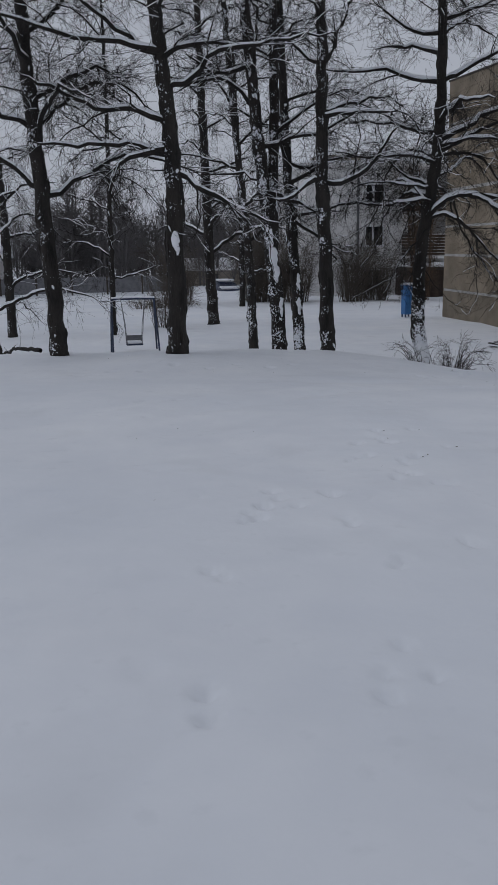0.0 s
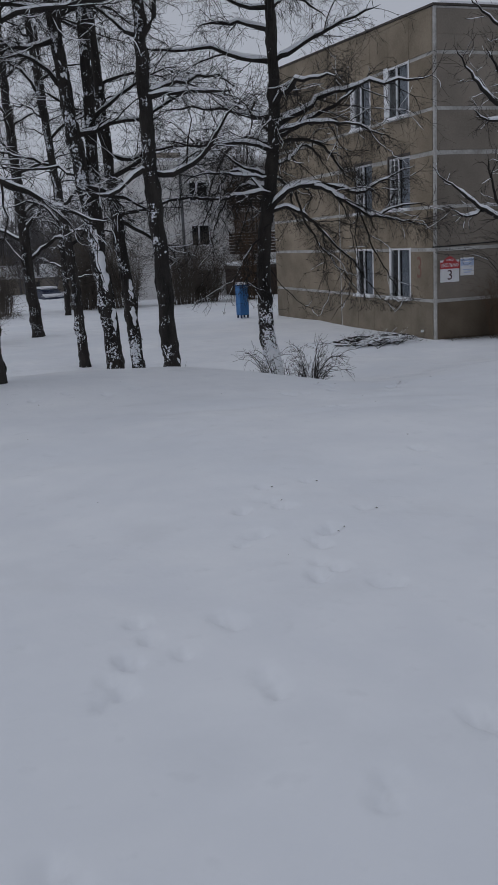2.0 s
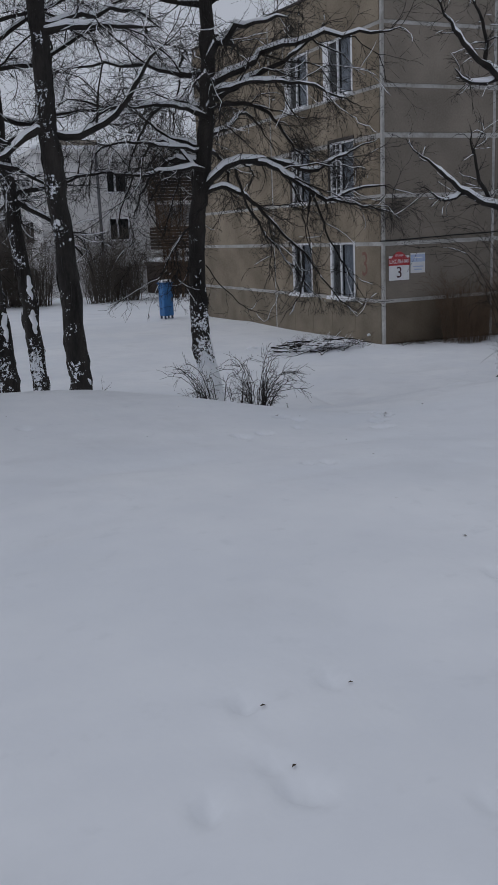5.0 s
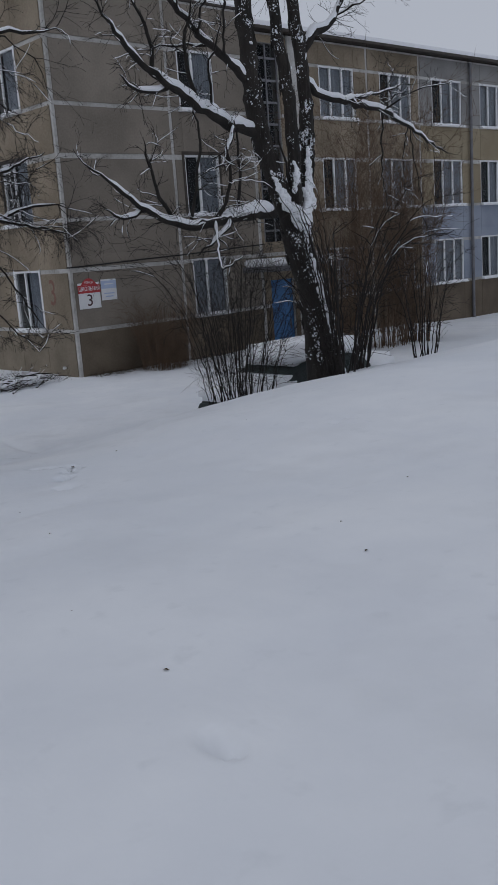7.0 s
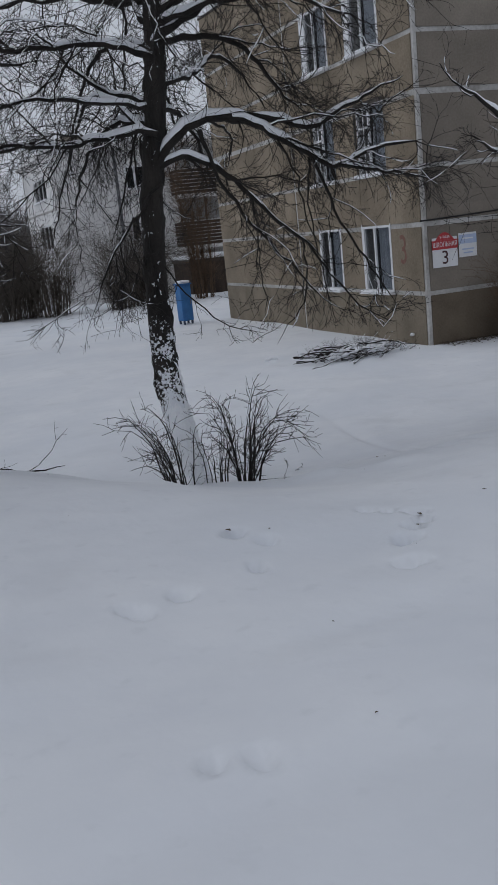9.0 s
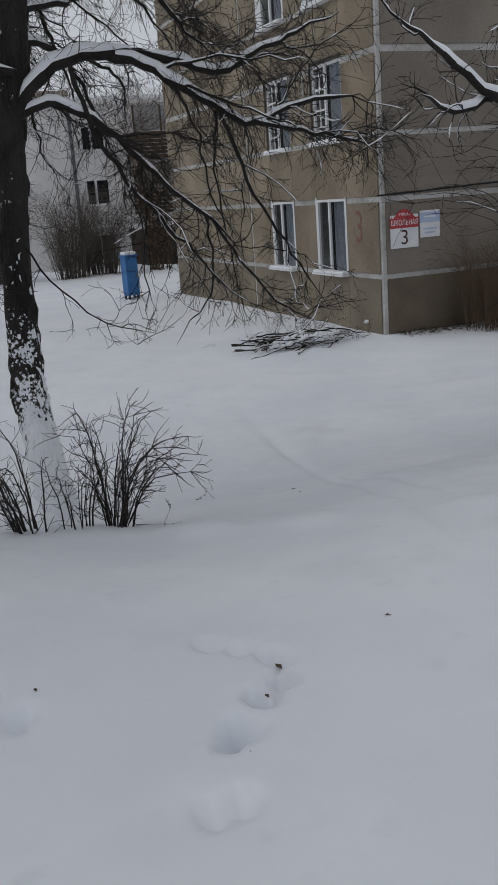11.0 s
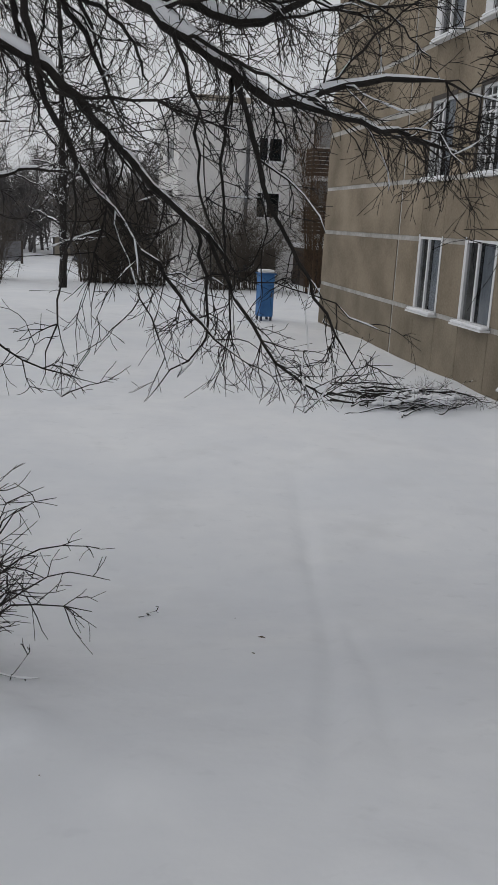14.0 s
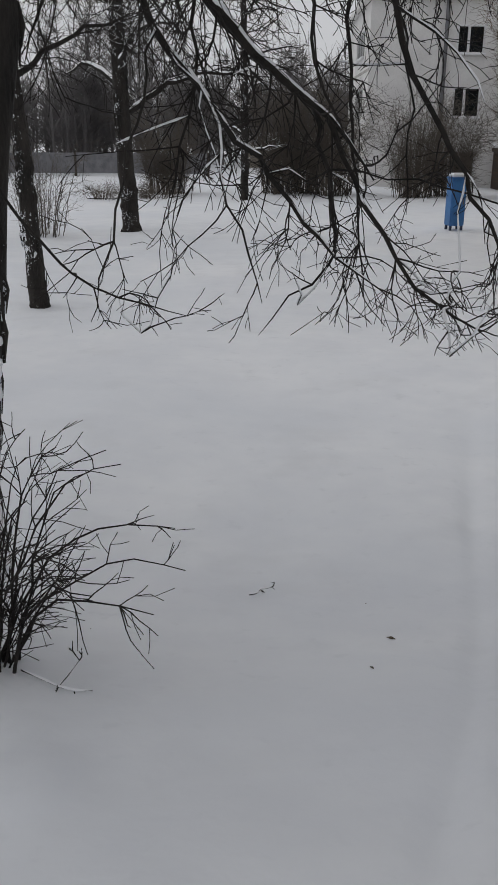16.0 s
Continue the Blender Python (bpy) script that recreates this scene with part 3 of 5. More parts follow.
tall_tree(17, [(1.92, 34.2), (1.88, 34.2, -1), (1.78, 34.2, 0.7), (1.48, 34.3, 11), (1.30, 34.5, 14)], 0.24, 0.2, 20, 3.2, "tall dark bare tree far across the snow", 6, fine=0.95, twigs=14, bark=BARK_LESS, size=1.0)
tall_tree(18, [(-2.31, 30.4), (-2.28, 30.4, 1), (-2.23, 30.4, 5.9), (-2.26, 30.5, 11)], 0.11, 0.2, 20, 1.9, "thin dark bare tree behind the swing", 4, fine=0.6, bark=BARK_LESS)
tall_tree(19, [(-6.14, 30.8), (-6.13, 30.8, 1), (-6.27, 30.8, 5), (-6.77, 31, 13)], 0.18, 0.15, 22, 3.2, "dark bare tree far across the snow", 4, fine=0.7, bark=BARK_LESS, droop=0.5, size=1.0)
tall_tree(20, [(4.6, 45.2), (4.6, 45.2, 1), (4.5, 45.3, 6), (4.3, 45.5, 12)], 0.16, 0.15, 20, 2.6, "thin dark bare tree before the shrubs", 2, fine=0.6, bark=BARK_LESS)
tall_tree(21, [(-5.2, 19.5), (-5.3, 19.5, 1.5), (-5.6, 19.6, 5), (-6.2, 19.8, 11)], 0.14, 0.15, 24, 3.0, "dark bare tree with drooping twigs at the edge of the yard", 4, fine=0.9, bark=BARK_LESS, droop=0.7, size=0.9, twigs=18)


def near_tree():
    t = Tree(31, 0.45, fine=0.95, deep=1.25, dust=0.12, low=-0.12, girth=0.0048)
    z = on_ground(4.28, 13.3) - 0.2
    t.stem([(4.32, 13.5, z), (4.25, 13.68, -0.95), (4.24, 14.0, -0.2), (4.29, 14.14, 0.5), (4.37, 14.28, 1.3), (4.47, 14.25, 2.05), (4.60, 14.2, 3.0), (4.70, 14.3, 4.9), (4.69, 14.6, 9.0)], 0.15, 0.06, 0, 16, -1.9, 1.1)
    p = resample([(4.50, 14.15, 2.05), (4.60, 14.2, 3.0), (4.70, 14.3, 4.9), (4.69, 14.6, 9.0)], 0.22, 0.0, t.rng)
    # snow plastered on the lower trunk, thickest at the foot
    side = resample([(4.32, 13.5, z), (4.25, 13.68, -0.95), (4.24, 14.0, -0.2), (4.29, 14.14, 0.5), (4.37, 14.28, 1.3)], 0.04, 0.0, t.rng)
    for _ in range(420):
        k = int(len(side) * min(0.97, abs(t.rng.normal(0, 0.27)) + 0.1 * t.rng.random()))
        a = t.rng.normal(-1.9, 0.75)
        u = np.array([math.cos(a), math.sin(a), 0])
        f = 1 - k / len(side)
        c = side[k] + u * (0.15 * (1.0 - 0.1 * k / len(side)) - 0.022)
        h, w = t.rng.uniform(0.02, 0.10) * (0.35 + f), t.rng.uniform(0.014, 0.034) * (0.4 + f * f * 1.3)
        v = np.array([-u[1], u[0], 0]) * t.rng.uniform(-0.03, 0.03)
        t.cap.tube(np.array([c - [0, 0, h] - v, c - [0, 0, h * 0.4] + u * 0.004, c + [0, 0, h * 0.3] + u * 0.004, c + [0, 0, h * 0.8] + v]), [w * 0.3, w, w * 0.9, w * 0.25], 7)
    for _ in range(160):
        k = int(len(side) * 0.33 * t.rng.random())
        a = t.rng.normal(-1.7, 0.7)
        u = np.array([math.cos(a), math.sin(a), 0])
        f = 1 - k / (len(side) * 0.34)
        c = side[k] + u * (0.11 + 0.06 * f)
        h, w = t.rng.uniform(0.06, 0.12), t.rng.uniform(0.035, 0.06) * (0.5 + 0.6 * f)
        t.cap.tube(np.array([c - [0, 0, h], c - [0, 0, h * 0.5], c + [0, 0, h * 0.4], c + [0, 0, h]]), [w * 0.3, w, w * 0.9, w * 0.2], 8)
    big = dict(wobble=0.013, step=0.11)
    # the long snowy limb and its forks
    t.branch([(4.43, 14.2, 1.86), (4.71, 14.1, 2.16), (4.94, 14.1, 2.28), (5.34, 14.1, 2.34), (5.69, 14.05, 2.29), (6.04, 14.0, 2.21), (6.34, 14.0, 2.19), (6.84, 14.0, 2.4), (7.49, 14.0, 2.65)], 0.058, 0.012, 21, 0.6, sub=3, **big)
    t.branch([(5.28, 14.1, 2.33), (5.6, 14.03, 2.23), (5.89, 13.95, 2.05), (6.17, 13.9, 1.84), (6.43, 13.9, 1.71), (6.64, 13.9, 1.73), (6.89, 13.9, 1.84), (7.39, 13.9, 1.91), (7.79, 13.9, 1.83)], 0.045, 0.011, 28, 0.6, sub=5, **big)
    t.branch([(6.49, 13.9, 1.72), (6.79, 13.9, 1.68), (7.24, 13.9, 1.58), (7.74, 13.9, 1.45)], 0.026, 0.009, 18, 0.55, sub=3, **big)
    t.branch([(4.42, 14.2, 1.85), (4.81, 14.0, 1.94), (5.09, 13.95, 1.78), (5.32, 13.9, 1.54), (5.62, 13.9, 1.25), (6.06, 13.9, 0.88), (6.29, 13.9, 0.6)], 0.038, 0.012, 28, 0.55, sub=4, **big)
    t.branch([(5.99, 13.9, 0.93), (6.09, 14.1, 0.5), (6.12, 14.4, 0.1), (5.89, 14.35, -0.05), (5.73, 14.32, -0.27)], 0.014, 0.005, 10, 0.35, sub=3, **big)
    t.branch([(6.06, 13.9, 0.88), (6.24, 13.7, 0.5), (6.47, 13.56, 0.16), (6.84, 13.5, -0.1)], 0.016, 0.005, 26, 0.42, sub=4, **big)
    t.branch([(4.94, 14.0, 2.2), (5.01, 13.9, 1.8), (5.12, 13.8, 1.5), (5.25, 13.75, 1.28), (5.49, 13.7, 0.95), (5.79, 13.7, 0.62), (6.11, 13.7, 0.26), (6.39, 13.7, 0.05)], 0.024, 0.007, 26, 0.5, sub=4, **big)
    t.branch([(6.19, 13.9, 1.82), (6.39, 13.8, 1.23), (6.57, 13.75, 0.84), (6.94, 13.7, 0.24), (7.09, 13.7, 0.0)], 0.02, 0.006, 16, 0.45, sub=4, **big)
    t.branch([(5.79, 14.0, 2.2), (5.94, 13.8, 1.6), (5.99, 13.7, 1.1), (6.19, 13.6, 0.7)], 0.014, 0.005, 8, 0.4, sub=1, **big)
    # towards the other side
    t.branch([(4.49, 14.1, 2.2), (4.14, 14.1, 2.22), (3.49, 14.1, 2.14), (2.89, 14.1, 2.17), (2.29, 14.0, 2.1)], 0.035, 0.01, 22, 0.6, sub=5, **big)
    t.branch([(4.47, 14.1, 1.7), (4.09, 14.0, 1.3), (3.74, 13.9, 0.9), (3.49, 13.8, 0.4)], 0.022, 0.006, 20, 0.5, sub=4, **big)
    t.branch([(4.56, 14.1, 2.95), (4.14, 14.1, 3.1), (3.62, 14.1, 3.12), (2.99, 14.0, 3.07), (2.39, 14.0, 3.2)], 0.04, 0.012, 24, 0.65, sub=5, **big)
    t.branch([(4.34, 13.9, 0.8), (4.59, 13.75, 0.4), (4.94, 13.7, 0.1), (5.39, 13.75, -0.05)], 0.010, 0.004, 13, 0.4, sub=2, **big)
    t.branch([(4.59, 14.1, 3.1), (5.14, 14.1, 3.16), (5.59, 14.1, 3.02), (6.01, 14.1, 2.5), (6.29, 14.1, 2.3)], 0.04, 0.012, 21, 0.6, sub=4, **big)
    t.branch([(4.64, 14.1, 3.2), (5.24, 14.0, 3.5), (5.79, 13.9, 3.75), (6.49, 13.9, 4.3)], 0.05, 0.014, 21, 0.65, sub=5, **big)
    t.branch([(4.64, 14.1, 3.3), (5.19, 13.6, 3.4), (5.79, 13.2, 3.3), (6.49, 13.0, 3.0)], 0.04, 0.010, 21, 0.65, sub=5, **big)
    t.branch([(4.59, 14.1, 3.0), (4.39, 13.4, 3.3), (3.99, 12.7, 3.3), (3.59, 12.2, 3.0)], 0.035, 0.010, 21, 0.65, sub=5, **big)
    t.branch([(4.59, 14.2, 2.7), (5.19, 14.8, 2.9), (5.82, 15.4, 3.2), (6.39, 15.6, 2.6)], 0.035, 0.010, 21, 0.65, sub=4, **big)
    t.branch([(4.54, 14.2, 2.5), (4.09, 14.8, 2.8), (3.69, 15.3, 3.3)], 0.035, 0.010, 18, 0.65, sub=4, **big)
    # behind the trunk
    for far in ([(4.5, 14.2, 2.4), (4.9, 14.7, 2.5), (5.3, 15.2, 2.2), (5.6, 15.6, 1.6)], [(4.55, 14.2, 2.8), (4.8, 15.0, 3.0), (5.2, 15.8, 2.7), (5.5, 16.4, 2.1)],
                [(4.5, 14.2, 2.3), (4.2, 14.8, 2.4), (3.9, 15.4, 2.0), (3.8, 15.8, 1.4)], [(4.6, 14.2, 3.1), (4.3, 15.2, 3.3), (4.1, 16.2, 2.8), (4.0, 16.8, 2.0)],
                [(4.55, 14.2, 2.6), (4.75, 14.9, 2.5), (4.85, 15.6, 2.1), (5.0, 16.0, 1.5)]):
        t.branch(far, 0.034, 0.009, 13, 0.6, sub=3, **big)
    for k in range(5):
        a, ln, up = t.rng.uniform(1.5, 3.4), t.rng.uniform(1.4, 2.6), t.rng.uniform(0.05, 0.7)
        c, sn, z0 = math.cos(a), math.sin(a), t.rng.uniform(1.9, 3.4)
        bend = t.rng.normal(0, 0.18, 4)
        t.branch([(4.5, 14.2, z0), (4.5 + (0.4 + bend[0] * 0.4) * ln * c, 14.2 + 0.4 * ln * sn + bend[1], z0 + up), (4.5 + 0.75 * ln * c + bend[2], 14.2 + 0.75 * ln * sn, z0 + up * 0.4), (4.5 + ln * c, 14.2 + ln * sn + bend[3], z0 - t.rng.uniform(0.6, 1.3))], 0.028, 0.006, 15, 0.6, sub=3, **big)
    t.crown(p, 0.2, 0.97, 22, 2.8, 0.3, 0.06, 14, 3, 0.75)
    t.finish("lime_tree", "dark bare tree with a long arching snow-laden limb", BARK_NEAR, group="bare trees on the bank")


near_tree()


def forked_tree():
    y = 12.52
    z = on_ground(11.45, y) - 0.3
    t = Tree(41, 0.12, fine=1.0, deep=1.4, dust=0.95, low=0.75, edge=7.9)
    t.stem([(11.46, y, z), (11.48, y, -0.91), (11.42, y, 0.09), (11.04, y, 1.34)], 0.26, 0.23, 20, 16, -1.3, 1.15, 0.2, 1.0)
    f = (11.06, y, 1.22)
    t.stem([f, (10.62, y, 2.22), (10.33, y, 3.09), (10.22, y, 4.72), (10.16, y, 8.47)], 0.168, 0.075, 4, 12, -1.3, 1.0)
    t.stem([f, (10.93, y - 0.19, 2.34), (10.78, y - 0.25, 3.51), (10.60, y - 0.25, 4.72), (10.44, y - 0.25, 7.84)], 0.119, 0.056, 4, 12, -1.3, 1.0)
    t.stem([f, (11.31, y, 1.78), (11.43, y, 2.34), (11.40, y, 3.97), (11.27, y, 4.84), (11.31, y, 7.22)], 0.138, 0.062, 8, 12, -2.4, 1.0)
    # snow packed in the crotch
    for run, r in (([(10.53, y - 0.12, 2.16), (10.71, y - 0.18, 1.75), (11.01, y - 0.21, 1.49), (11.12, y - 0.21, 1.24)], (0.02, 0.06, 0.11, 0.06)),
                   ([(11.08, y - 0.21, 1.41), (11.23, y - 0.16, 1.72), (11.31, y - 0.12, 2.09), (11.33, y - 0.12, 2.59)], (0.1, 0.08, 0.05, 0.02)),
                   ([(10.83, y - 0.25, 1.91), (10.86, y - 0.30, 2.16), (10.83, y - 0.28, 2.34)], (0.03, 0.05, 0.02)),
                   ([(11.18, y - 0.21, 0.84), (11.33, y - 0.24, 0.41), (11.48, y - 0.25, -0.16), (11.56, y - 0.25, -0.66)], (0.03, 0.075, 0.07, 0.03)),
                   ([(11.78, y - 0.20, -1.41), (11.74, y - 0.19, -1.16), (11.66, y - 0.18, -0.84)], (0.05, 0.07, 0.03))):
        line = resample(run, 0.025, 0.0, t.rng)
        wide = 0.94 * np.interp(np.linspace(0, 1, len(line)), np.linspace(0, 1, len(r)), r)
        for k in range(len(line) * 5):
            i = int(t.rng.integers(len(line)))
            c = line[i] + t.rng.normal(0, 1, 3) * wide[i] * (0.6, 0.25, 0.5)
            w = wide[i] * t.rng.uniform(0.3, 0.62) + 0.006
            d = np.array([t.rng.normal(0, 0.4), 0, 1.0]) * w * t.rng.uniform(0.8, 1.5)
            t.cap.tube(np.array([c - d, c - d * 0.5, c + d * 0.4, c + d]), [w * 0.25, w * 0.9, w, w * 0.2], 7)
    big = dict(wobble=0.014, step=0.11)
    t.branch([(10.56, y, 1.59), (10.10, y - 0.12, 1.59), (9.54, y - 0.12, 1.54), (8.75, y - 0.25, 1.44), (8.14, y - 0.25, 1.59), (7.65, y - 0.25, 1.87), (7.14, y - 0.25, 2.20), (6.86, y - 0.25, 2.47)], 0.086, 0.014, 14, 0.52, sub=5, **big)
    t.branch([(10.35, y, 2.78), (10.05, y, 2.84), (9.43, y - 0.12, 2.97), (8.75, y - 0.25, 3.22), (8.27, y - 0.25, 3.47), (7.83, y - 0.25, 3.78), (7.27, y - 0.25, 4.47)], 0.086, 0.014, 14, 0.52, sub=6, **big)
    t.branch([(10.33, y, 3.47), (9.77, y, 3.84), (9.20, y - 0.12, 4.09), (8.27, y - 0.25, 4.72), (7.48, y - 0.25, 5.34)], 0.066, 0.012, 14, 0.55, sub=6, **big)
    t.branch([(8.70, y - 0.25, 1.49), (8.87, y - 0.25, 2.09), (8.98, y - 0.25, 2.72), (8.87, y - 0.25, 3.22)], 0.028, 0.012, 6, 0.45, sub=1, **big)
    for off in ([(8.54, 1.49), (8.13, 1.97), (7.92, 2.59)], [(9.23, 1.49), (9.48, 2.03), (9.39, 2.66)], [(9.11, 3.07), (8.83, 3.78), (8.97, 4.53)], [(8.54, 3.32), (8.04, 3.22), (7.61, 3.41)],
                [(9.73, 2.87), (9.45, 2.41), (9.11, 2.22)], [(7.98, 1.70), (7.54, 1.59), (7.17, 1.72)], [(9.56, 1.54), (9.11, 1.22), (8.66, 1.03)], [(8.29, 3.47), (8.23, 3.97), (7.86, 4.41)]):
        t.branch([(u, y - 0.15 - 0.1 * k, v) for k, (u, v) in enumerate(off)], 0.038, 0.010, 10, 0.45, sub=2, **big)
    t.branch([(9.71, y - 0.12, 1.59), (9.82, y - 0.12, 2.22), (9.77, y - 0.12, 2.97)], 0.03, 0.012, 6, 0.4, sub=0, **big)
    t.branch([(10.93, y, 1.84), (10.68, y - 0.25, 2.34), (10.44, y - 0.31, 2.84)], 0.025, 0.012, 2, 0.3, sub=0, **big)
    t.branch([(11.41, y, 3.66), (11.81, y, 3.41), (12.43, y - 0.12, 3.32), (13.31, y - 0.12, 3.22), (14.18, y - 0.12, 2.91), (15.18, y - 0.12, 2.53)], 0.06, 0.016, 15, 0.5, sub=4, **big)
    t.branch([(12.18, y - 0.12, 3.34), (12.93, y - 0.12, 3.47), (13.93, y - 0.12, 3.72)], 0.03, 0.011, 12, 0.4, sub=3, **big)
    t.branch([(11.38, y, 3.91), (11.68, y, 4.34), (12.18, y, 4.59), (12.56, y, 5.34)], 0.078, 0.024, 12, 0.55, sub=4, **big)
    for k in range(10):
        a = k * 0.9 + 0.4
        t.branch([(10.6, y, 5.0 + 0.27 * k), (10.6 + math.cos(a) * 1.1, y + math.sin(a) * 1.1, 5.8 + 0.27 * k), (10.6 + math.cos(a) * 2.5, y + math.sin(a) * 2.5, 6.6 + 0.27 * k)], 0.05, 0.014, 12, 0.7, 0.02, 0.16, 2)
    t.finish("forked_tree", "dark tree forking in three with snow packed in the crotch", BARK_FORK, group="bare trees on the bank")


forked_tree()


# ---- shrubs ----
def shrub(seed, x, y, h, spread, stems, label, mat=TWIG, rad=0.007, lean=0.55, twig=5, size=0.3, snow=0.25, name="shrub", sides=4, single=False, face=None):
    rng = np.random.default_rng(seed)
    t = Tree(seed, 0.0, snow, 0.7)
    stem_list = []
    joined = Wood()
    z = on_ground(x, y) - 0.05
    for k in range(stems):
        a = rng.uniform(0, 2 * math.pi) if face is None else rng.normal(face, 0.9)
        o = rng.uniform(0, 1) ** 0.6 * spread * 0.35
        l = lean * rng.uniform(0.2, 1.15)
        b = np.array([x + math.cos(a) * o, y + math.sin(a) * o, z])
        hh = h * rng.uniform(0.45, 1.1)
        u = np.array([math.cos(a), math.sin(a), 0])
        p = resample([b, b + u * l * hh * 0.25 + [0, 0, hh * 0.5], b + u * l * hh * 0.6 + [0, 0, hh * (0.85 - 0.1 * l)], b + u * l * hh * 1.05 + [0, 0, hh * (1 - 0.3 * l)]], 0.11, 0.008, rng)
        r = np.linspace(rad * rng.uniform(0.6, 1.2), 0.0022, len(p))
        if single and k < 60:
            w = Wood()
            w.tube(p, r, sides + 1)
            stem_list.append(w)
        else:
            joined.tube(p, r, sides)
        if snow and rng.random() < snow:
            t.cap_on(p, r)
        t.twigs(p, rad * 0.42, int(twig * rng.uniform(0.6, 1.4)), size, 1)
    ob = thing(name, label, "shrub")
    for w in stem_list:
        part("stem", w.mesh("stem", mat), mat, ob)
    for nm, w, m in (("stem_mass", joined, mat), ("twig_mass", t.twig, mat), ("snow_cover", t.cap, CAP)):
        me = w.mesh(nm, m)
        if me:
            tagged(part(nm, me, m, ob), kind="stuff")
    return ob


shrub(51, 4.58, 12.72, 1.0, 0.4, 25, "black bare shoots round the foot of a tree", rad=0.009, lean=1.0, twig=10, size=0.26, snow=0.05, single=True, face=0.2)
shrub(52, 4.02, 12.85, 0.92, 0.55, 17, "black bare shoots beside a snowy trunk", rad=0.0085, lean=0.95, twig=7, size=0.24, snow=0.05, single=True, face=3.3)
shrub(57, 4.3, 12.75, 0.65, 0.4, 9, "few black shoots before a snowy trunk", rad=0.007, lean=0.5, twig=5, size=0.22, snow=0.0, single=True)
shrub(53, 9.3, 12.2, 3.0, 1.5, 56, "tangled bare bush below a forked tree", rad=0.0075, lean=0.58, twig=18, size=0.5, single=True)
shrub(54, 11.1, 11.6, 3.6, 1.2, 30, "tangled bare bush with snow on its stems", rad=0.016, lean=0.6, twig=7, size=0.5, snow=0.5, single=True)
shrub(58, 10.3, 11.0, 2.6, 0.7, 14, "bare bush with thick snowy stems beside a tree", rad=0.02, lean=0.6, twig=6, size=0.45, snow=0.7, single=True)
shrub(55, 13.4, 11.8, 2.6, 0.7, 16, "sparse bare bush with snow on its stems", rad=0.012, lean=0.6, twig=6, size=0.45, snow=0.4, single=True)
shrub(56, 14.8, 21.3, 2.0, 1.8, 260, "dense reddish bare bush against the wall", RUSTY, 0.005, 0.42, 8, 0.35, 0.0)
for i, (sx, sy, sh, sr) in enumerate(((18.3, 18.0, 6.4, 1.6), (20.2, 18.2, 7.2, 1.8), (21.8, 18.4, 6.4, 1.4))):
    shrub(60 + i, sx, sy, sh, sr, 62, "tall bush of upright brown twigs before the facade", RUSTY, 0.013, 0.27, 28, 0.8, 0.03, sides=3)
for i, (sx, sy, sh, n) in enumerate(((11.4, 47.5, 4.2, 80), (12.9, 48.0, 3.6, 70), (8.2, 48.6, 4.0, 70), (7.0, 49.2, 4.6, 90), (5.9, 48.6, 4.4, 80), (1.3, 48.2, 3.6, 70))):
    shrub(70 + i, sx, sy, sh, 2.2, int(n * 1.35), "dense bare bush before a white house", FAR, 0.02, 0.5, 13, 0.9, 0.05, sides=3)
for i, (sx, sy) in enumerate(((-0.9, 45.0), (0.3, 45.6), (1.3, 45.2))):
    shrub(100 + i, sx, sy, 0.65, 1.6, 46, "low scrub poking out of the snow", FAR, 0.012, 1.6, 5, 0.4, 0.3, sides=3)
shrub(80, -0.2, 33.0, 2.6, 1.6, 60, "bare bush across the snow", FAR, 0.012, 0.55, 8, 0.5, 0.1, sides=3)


# ---- brown apartment building ----
WX, WY, BASE, TOP = 12.7, 22.2, -2.6, 7.66
FAR_Y, FAR_X = 35.8, 58.0
EAVE, RIDGE, BAY = 7.17, 8.25, 19.4
ROWS_Z = [-0.72, 0.82, 2.08, 3.62, 4.88, 6.42]
house = thing("apartment_building", "three-storey drab concrete panel apartment block with white joints", "building", (0, 0, 0))
GABLE_WIN = [(23.66, 25.03), (26.28, 27.55)]
FRONT_WIN = [(16.72, 17.98), (22.35, 24.0), (25.3, 27.0), (28.2, 30.0), (31.2, 33.0), (36.2, 37.8), (39.0, 40.7), (43.2, 44.9), (46.3, 48.0), (50.5, 52.2)]
FLOORS = [(-0.72, 0.88), (2.08, 3.70), (4.88, 6.45)]
STAIR = (19.6, 20.6)


def slab_cells(u0, u1, z0, z1, holes):
    """Rectangles of a wall between its openings."""
    us = sorted({u0, u1, *[h for a in holes for h in a[:2]]})
    zs = sorted({z0, z1, *[h for a in holes for h in a[2:]]})
    us, zs = [u for u in us if u0 <= u <= u1], [z for z in zs if z0 <= z <= z1]
    out = []
    for a, b in zip(us, us[1:]):
        for c, d in zip(zs, zs[1:]):
            mu, mz = (a + b) / 2, (c + d) / 2
            if not any(h[0] < mu < h[1] and h[2] < mz < h[3] for h in holes):
                out.append((a, b, c, d))
    return out


